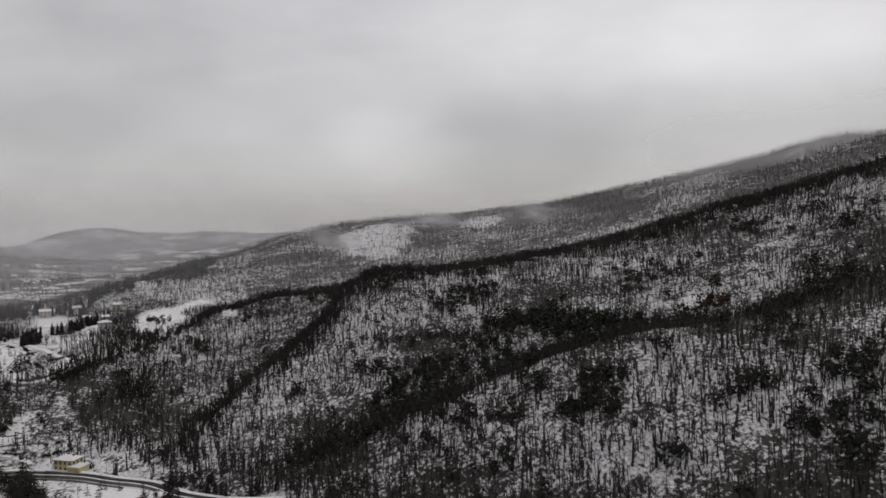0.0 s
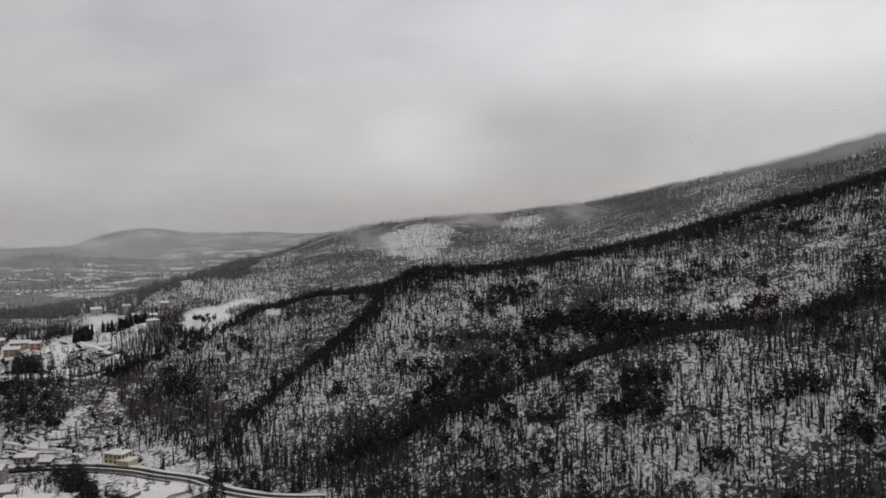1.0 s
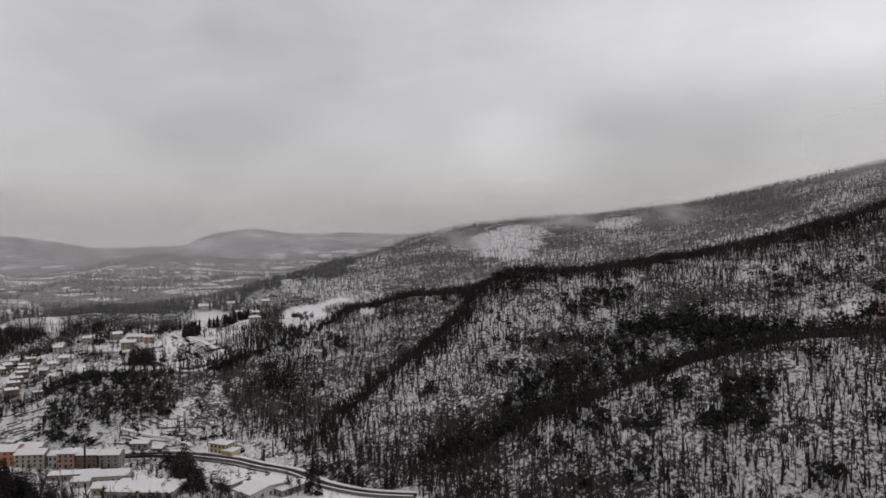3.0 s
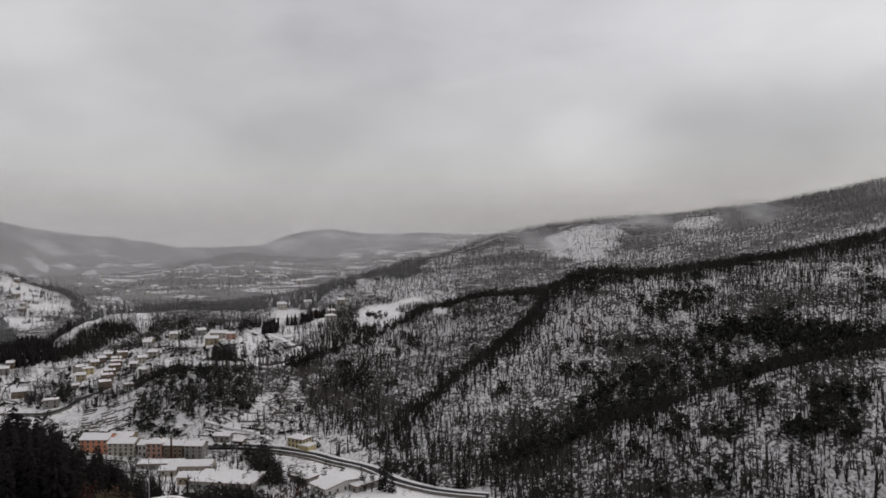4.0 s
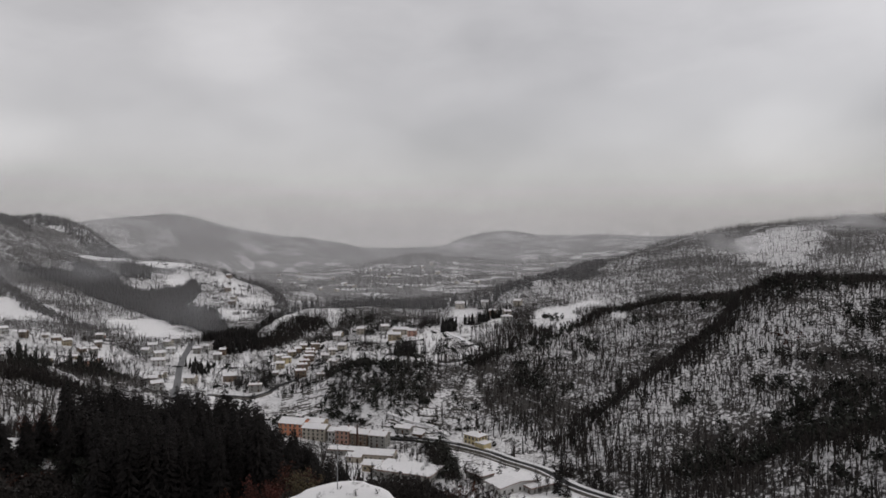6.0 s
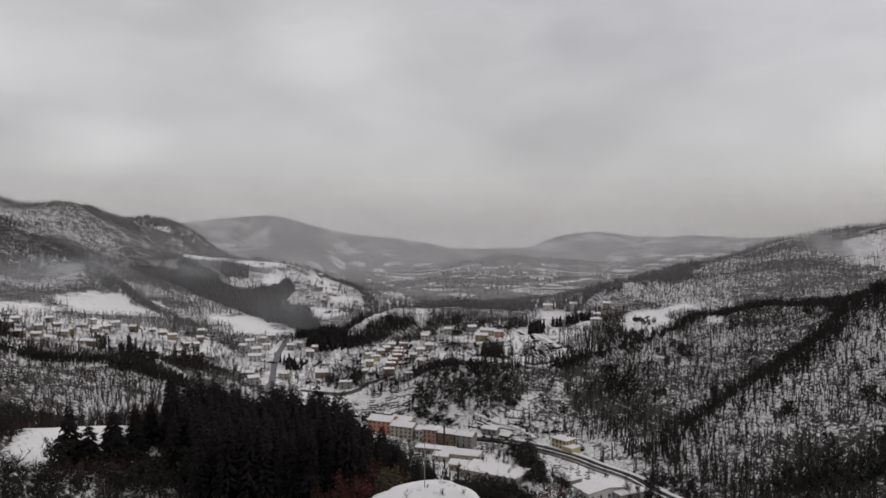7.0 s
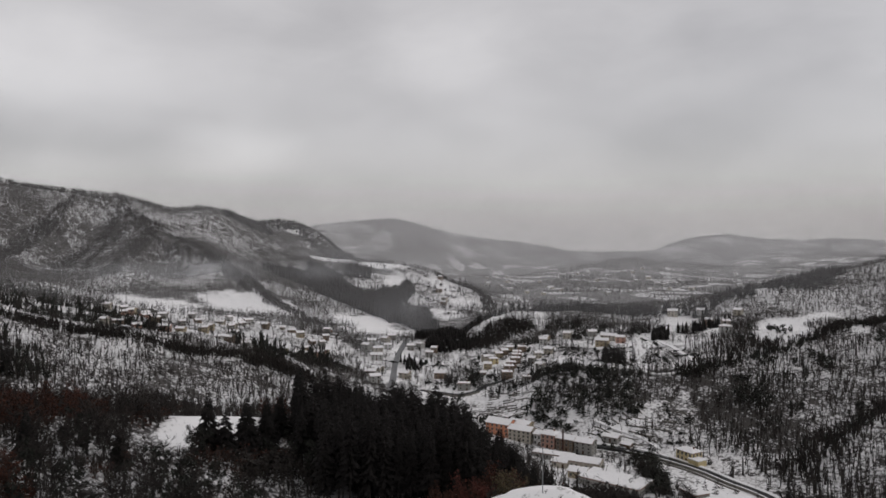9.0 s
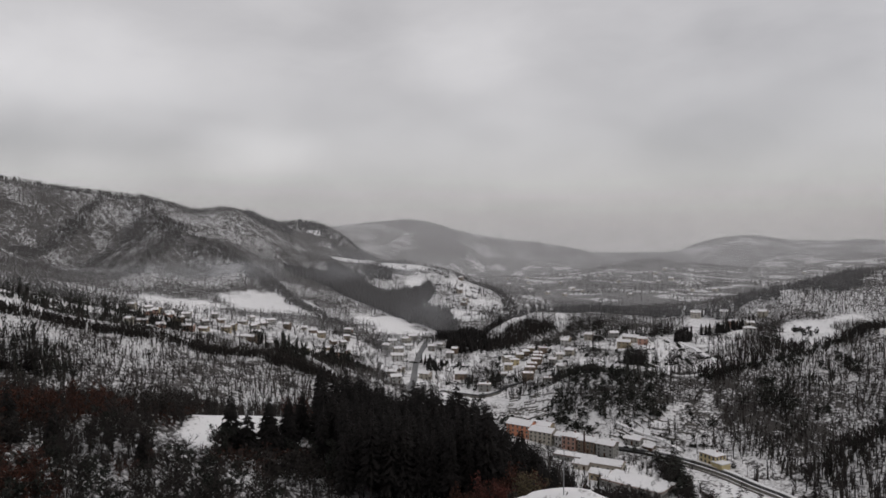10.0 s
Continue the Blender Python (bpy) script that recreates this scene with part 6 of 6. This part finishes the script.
def garden_trees():
    """Scattered trees and shrubs on the valley floor and among the houses."""
    x, y, g = along([(-209, 338), (-197, 322), (-185, 311), (-165, 297), (-152, 288), (-130, 275)], 7, 3.0, 301)
    wood("streamside_scrub", "dark leafless scrub along the stream", [thicket(310 + i, 12, 5, 6.0) for i in range(4)], x, y, g.uniform(0.6, 1.2, len(x)), [BARK, TWIG], 302)
    x, y, g = scatter(5.2, 330, 800, -56, -24, 303)
    z = ground(x, y)
    k = (woods(x, y) < 0.5) & (g.uniform(0, 1, len(x)) < 0.6) & (lumps(x, y, 30, 35) > -0.3)
    for hx, hy in [(o.matrix_basis.translation.x, o.matrix_basis.translation.y) for o in scene.collection.objects if o.parent is None and o.get("category", "") in ("house", "hall", "terraced house", "apartment house", "workshop", "shed")]:
        k &= np.hypot(x - hx, y - hy) > 8.5
    k &= (np.hypot(x, y) < 455) | (x < -400) | (g.uniform(0, 1, len(x)) < np.interp(np.hypot(x, y), [560, 640], [0.15, 0.6]))
    k &= ~near_line(x, y, [(-600, 500), (-545, 444), (-496, 398), (-443, 354), (-413, 329)], 7) & ~near_line(x, y, VALLEY_ROAD, 6) & ~near_line(x, y, [(-340, 500), (-314, 482), (-286, 458), (-265, 447), (-251, 463), (-257, 489), (-293, 530), (-343, 586), (-370, 611)], 9) & ~near_line(x, y, [(-379, 404), (-399, 430), (-419, 459), (-437, 486), (-452, 520)], 6) & ~near_line(x, y, [(-312, 335), (-330, 366)], 24)
    x, y = x[k], y[k]
    half = g.uniform(0, 1, len(x)) < 0.55
    wood("garden_trees", "leafless garden and orchard trees between the houses", [thicket(320 + i, 9, 4, 7.0, blade=0.12) for i in range(4)], x[half], y[half], g.uniform(0.5, 1.2, half.sum()), [BARK, TWIG], 304)
    wood("garden_conifers", "dark garden conifers and cypresses between the houses", [conifer(330 + i, 7, 5, 9.0, 1.7, low=0.04) for i in range(4)], x[~half], y[~half], g.uniform(0.4, 1.1, (~half).sum()), [BARK, NEEDLE], 305)
    # hedges round the gardens
    h = random.Random(44)
    lines = []
    while len(lines) < 130:
        a, r = radians(h.uniform(-53, -29)), h.uniform(400, 760)
        px, py, t, l = r * sin(a), r * cos(a), h.choice((0.7, 2.27)) + h.uniform(-0.2, 0.2), h.uniform(8, 24)
        if float(woods(px, py)) < 0.6 and not near_line(np.array([px]), np.array([py]), [(-600, 500), (-545, 444), (-496, 398), (-443, 354), (-413, 329)], 16)[0]:
            lines.append([(px, py), (px + l * cos(t), py + l * sin(t))])
    pts = [along(q, 0.9, 1.5, 500 + i)[:2] for i, q in enumerate(lines)]
    x, y = np.concatenate([p[0] for p in pts]), np.concatenate([p[1] for p in pts])
    wood("garden_hedges", "clipped dark hedges between snowy gardens", [bush(350 + i, 14, 1.8, 0.9, 0.5) for i in range(3)], x, y, np.random.RandomState(45).uniform(0.7, 1.3, len(x)), [BARK, IVY], 308)
    x, y, g = scatter(7.5, 540, 900, -80, -54, 306)
    k = (woods(x, y) < 0.5) & (g.uniform(0, 1, len(x)) < 0.6)
    x, y = x[k], y[k]
    wood("garden_trees", "bare trees and dark conifers around the hillside village", [thicket(340 + i, 9, 4, 7.0) for i in range(3)] + [conifer(345 + i, 8, 6, 9.0, 1.8, low=0.04) for i in range(2)], x, y, g.uniform(0.5, 1.2, len(x)), [BARK, TWIG], 307)


def stream_bank():
    """Brush, evergreens and saplings between the roadside row and the wooded slope."""
    for i, (line, half, sp, lo, hi, mat) in enumerate((([(-294, 363), (-291, 352), (-279, 351), (-265, 356)], 5, 2.8, 0.5, 1.1, IVY), ([(-256, 362), (-243, 370), (-235, 381)], 6, 3.2, 0.3, 0.8, TWIG), ([(-224, 376), (-226, 361)], 4, 3.4, 0.3, 0.7, IVY),
                                                       ([(-235, 345), (-226, 351), (-206, 353)], 2, 2.6, 0.3, 0.6, TWIG), ([(-207, 338), (-194, 326), (-184, 311), (-170, 296)], 5, 2.8, 0.6, 1.3, IVY), ([(-225, 326), (-214, 323), (-203, 318)], 5, 2.8, 0.4, 0.9, TWIG),
                                                       ([(-181, 357), (-176, 354)], 2, 2.2, 0.5, 0.9, IVY), ([(-215, 393), (-211, 392)], 4, 2.8, 0.6, 1.2, IVY), ([(-422, 395), (-391, 392), (-393, 408)], 2, 2.8, 0.5, 0.9, IVY))):
        x, y, g = along(line, half, sp, 950 + i)
        kind = BUSH_T + SMALL_SPRUCE[:1] if mat is IVY else [thicket(970 + j, 9, 7, 5.0, blade=0.07, bushy=True) for j in range(3)]
        wood("streamside_scrub", "dark evergreen brush beside the stream" if mat is IVY else "leafless brown brush above the road", kind, x, y, g.uniform(lo, hi, len(x)), [BARK, mat], 960 + i)


def plots():
    """Brown fallow plots and the skyline trees above the terrace."""
    low = [thicket(620 + i, 3, 6, 1.5, blade=0.12, bushy=True) for i in range(3)]
    for i, (corners, label) in enumerate(((((-305, 488), (-333, 568), (-262, 490), (-270, 462)), "brown fallow plot with dry stalks above the snow"),
                                          (((-380, 497), (-328, 474), (-372, 530), (-402, 526)), "dark level field with stubble"))):
        x, y, g = filled(corners, 2.3, 630 + i)
        wood("stubble", label, low, x, y, g.uniform(0.6, 1.3, len(x)), [BARK, TWIG], 632 + i)
    x, y, g = filled(((-324, 470), (-300, 461), (-316, 483), (-338, 490)), 3.2, 640)
    wood("conifer_grove", "dense square copse of tall dark conifers", SMALL_SPRUCE, x, y, g.uniform(0.6, 1.15, len(x)), [BARK, NEEDLE], 641)
    for i, (line, half, sp, lo, hi) in enumerate((([(-412, 610), (-398, 636), (-404, 672)], 10, 4.0, 0.6, 1.0), ([(-541, 742), (-521, 744), (-485, 724), (-427, 723)], 6, 5.0, 0.6, 1.25),
                                                  ([(-339, 665), (-338, 640)], 3, 3.0, 0.8, 1.1), ([(-285, 476), (-300, 500)], 3, 4.0, 0.5, 0.8), ([(-345, 590), (-368, 622)], 4, 4.0, 0.6, 0.9))):
        x, y, g = along(line, half, sp, 650 + i)
        wood("conifer_belt", "dark conifers on the shoulder above the terrace", SMALL_SPRUCE, x, y, g.uniform(lo, hi, len(x)), [BARK, NEEDLE], 660 + i)


def town_groves():
    """Dark groves, cypresses and hedgerows between the houses of the town."""
    for i, (line, half, sp, lo, hi) in enumerate((([(-373, 428), (-388, 459)], 4, 3.2, 0.35, 0.6), ([(-358, 433), (-349, 451)], 4, 3.2, 0.35, 0.65), ([(-394, 413), (-372, 406), (-350, 394)], 3, 3.0, 0.3, 0.55),
                                                  ([(-453, 435), (-466, 469)], 3, 3.4, 0.3, 0.55), ([(-413, 534), (-388, 527)], 5, 3.4, 0.4, 0.7), ([(-360, 555), (-403, 632), (-422, 680)], 4, 7.0, 0.6, 1.0),
                                                  ([(-374, 383), (-334, 376)], 4, 3.6, 0.35, 0.6), ([(-402, 371), (-439, 415)], 3, 4.0, 0.35, 0.6))):
        x, y, g = along(line, half, sp, 910 + i)
        wood("conifer_grove", "dark garden conifers grouped between town houses", SMALL_SPRUCE, x, y, g.uniform(lo, hi, len(x)), [BARK, NEEDLE], 920 + i)
    for i, line in enumerate(([(-483, 640), (-450, 618), (-431, 605), (-442, 647)], [(-381, 381), (-419, 425)], [(-470, 530), (-440, 580), (-415, 560)], [(-330, 400), (-352, 420), (-340, 455)])):
        x, y, g = along(line, 4, 2.6, 930 + i)
        wood("dark_hedge", "dark overgrown hedge and low trees among snowy gardens", BUSH_T[:3] + BELT_T[:2], x, y, g.uniform(0.35, 0.8, len(x)), [BARK, IVY], 940 + i)


plots()
stream_bank()
town_groves()
garden_trees()

# ---- haze and drifting cloud ----
def mist_material(name, strength, patchy, size=0.004, tint=(0.97, 0.965, 0.975)):
    """A thin veil: clear air with white droplets, denser between two heights."""
    k = Mat(name)
    m, n, l = k.m, k.n, k.l
    n.remove(k.b)
    n.remove(n["Material Output"])
    at = n.new("ShaderNodeAttribute")
    at.attribute_name = "thickness"
    cloud = k.steps(k.noise(size, 5, 0.55, (1, 1, 1.6)), 0.5 - 0.32 * patchy - 0.08, 0.5 + 0.28)
    part_a = k.math("ADD", k.math("MULTIPLY", cloud, patchy), 1 - patchy)
    fac = k.math("MULTIPLY", k.math("MULTIPLY", at.outputs["Fac"], strength), part_a)
    clear, fog, back, both = n.new("ShaderNodeBsdfTransparent"), n.new("ShaderNodeBsdfDiffuse"), n.new("ShaderNodeBsdfTranslucent"), n.new("ShaderNodeMixShader")
    for s in (fog, back):
        s.inputs["Color"].default_value = (*tint, 1)
    both.inputs[0].default_value = 0.5
    l.new(fog.outputs[0], both.inputs[1]); l.new(back.outputs[0], both.inputs[2])
    mixer, o = n.new("ShaderNodeMixShader"), n.new("ShaderNodeOutputMaterial")
    l.new(fac, mixer.inputs[0]); l.new(clear.outputs[0], mixer.inputs[1]); l.new(both.outputs[0], mixer.inputs[2])
    l.new(mixer.outputs[0], o.inputs["Surface"])
    return m


def veil(name, label, r, lean, z0, z1, dens, strength, patchy=0.0, az0=-100, az1=62, size=0.004, taper=0.0):
    """A haze layer across the valley, leaning back; dens gives its thickness from the bottom up."""
    na, nz = 82, 44
    f = np.linspace(0, 1, nz)
    az = np.radians(np.linspace(az0, az1, na))
    z = z0 + (z1 - z0) * f
    rr = r + lean * f
    co = np.stack([rr[:, None] * np.sin(az), rr[:, None] * np.cos(az), np.repeat(z[:, None], na, 1)], -1).reshape(-1, 3)
    idx = np.arange(na * nz).reshape(nz, na)
    faces = np.stack([idx[:-1, :-1], idx[1:, :-1], idx[1:, 1:], idx[:-1, 1:]], -1).reshape(-1, 4)
    me = big_mesh(name, co, faces, [mist_material(name, strength, patchy, size)], smooth=True)
    d = np.interp(z, [p[0] for p in dens], [p[1] for p in dens])
    edge = np.clip((1 - f) / 0.8, 0, 1)
    side = np.clip((az - az[0]) / radians(taper), 0, 1) if taper else np.ones(na)                   # thins out towards one side
    side = side * side * (3 - 2 * side)
    d = d * edge * edge * (3 - 2 * edge)
    me.attributes.new("thickness", "FLOAT", "POINT").data.foreach_set("value", (d[:, None] * side[None]).ravel().astype(np.float32))
    return tagged(new(name, me), label, "haze", kind="stuff")


def wisp(x, y, z, w, h, strength, tilt=35, patchy=0.75, seed=0):
    """A torn scrap of cloud hanging on the slope."""
    na, nz = 24, 14
    u, v = np.meshgrid(np.linspace(-1, 1, na), np.linspace(-1, 1, nz))
    a = atan2(x, y)
    side, away = np.array([cos(a), -sin(a), 0]), np.array([sin(a), cos(a), 0])
    t = radians(tilt)
    up = away * sin(t) + np.array([0, 0, cos(t)])
    co = np.array([x, y, z]) + u[..., None] * w * side + v[..., None] * h * up + (lumps(u * 7 + seed, v * 5, 2.0, 50 + seed) * 0.12 * w)[..., None] * away
    idx = np.arange(na * nz).reshape(nz, na)
    faces = np.stack([idx[:-1, :-1], idx[1:, :-1], idx[1:, 1:], idx[:-1, 1:]], -1).reshape(-1, 4)[:, ::-1]
    me = big_mesh("cloud_wisp", co.reshape(-1, 3), faces, [mist_material("cloud_wisp", strength, patchy, 1.6 / w, (0.92, 0.945, 0.98) if z < 100 else (0.97, 0.965, 0.975))], smooth=True)
    d = np.clip(1 - np.sqrt(u ** 2 + v ** 2) + lumps(u * 6 + seed, v * 6, 1.7, 60 + seed) * 0.25, 0, 1) ** 1.2
    d *= np.clip((1 - np.abs(u)) * 6, 0, 1) * np.clip((1 - np.abs(v)) * 6, 0, 1)
    me.attributes.new("thickness", "FLOAT", "POINT").data.foreach_set("value", d.ravel().astype(np.float32))
    return tagged(new("cloud_wisp", me), "torn white wisp of low cloud on the mountainside", "cloud", kind="stuff")


veil("haze", "thin winter haze over the near ridges", 800, 60, -30, 330, [(-30, 1), (330, 1)], 0.14)
veil("haze", "thin winter haze across the middle of the valley", 1370, 80, -30, 330, [(-30, 1), (330, 1)], 0.14)
veil("haze", "grey haze across the far plain", 1980, 200, -30, 300, [(-30, 0.85), (150, 1), (300, 1)], 0.24)
veil("haze", "grey haze and low cloud before the far mountains", 2480, 320, -30, 350, [(-30, 0.9), (40, 1), (340, 1)], 0.24)
for r in (2700, 2780):
    veil("haze", "low cloud swallowing the far mountain tops", r, 200, 20, 420, [(20, 0.6), (85, 0.65), (115, 0.8), (150, 1), (185, 1.2), (400, 1.2)], 0.2)
veil("low_cloud", "low cloud resting on the shoulder of the mountain", 990, 160, 130, 400, [(130, 0), (165, 0.1), (190, 0.4), (215, 0.8), (250, 1), (400, 1)], 0.6, 0.3, 5, 62, 0.006, 16)
for i, scrap in enumerate(((-139, 950, 108, 75, 34, 0.7, 55),
                          (-10, 1000, 134, 96, 30, 0.8, 55),
                          (125, 972, 142, 61, 44, 0.8, 55),
                          (-932, 414, 74, 127, 37, 0.45, 55),
                          (-880, 600, 90, 90, 30, 0.18, 50),
                          (-915, 590, 66, 70, 30, 0.38, 50),
                          (-510, 387, 23, 28, 17, 0.25, 45),
                          (-917, 283, 76, 92, 29, 0.25, 55),
                          (-960, 760, 62, 70, 30, 0.3, 55),
                          (-490, 412, 54, 37, 27, 0.25, 45))):
    wisp(*scrap, seed=i)
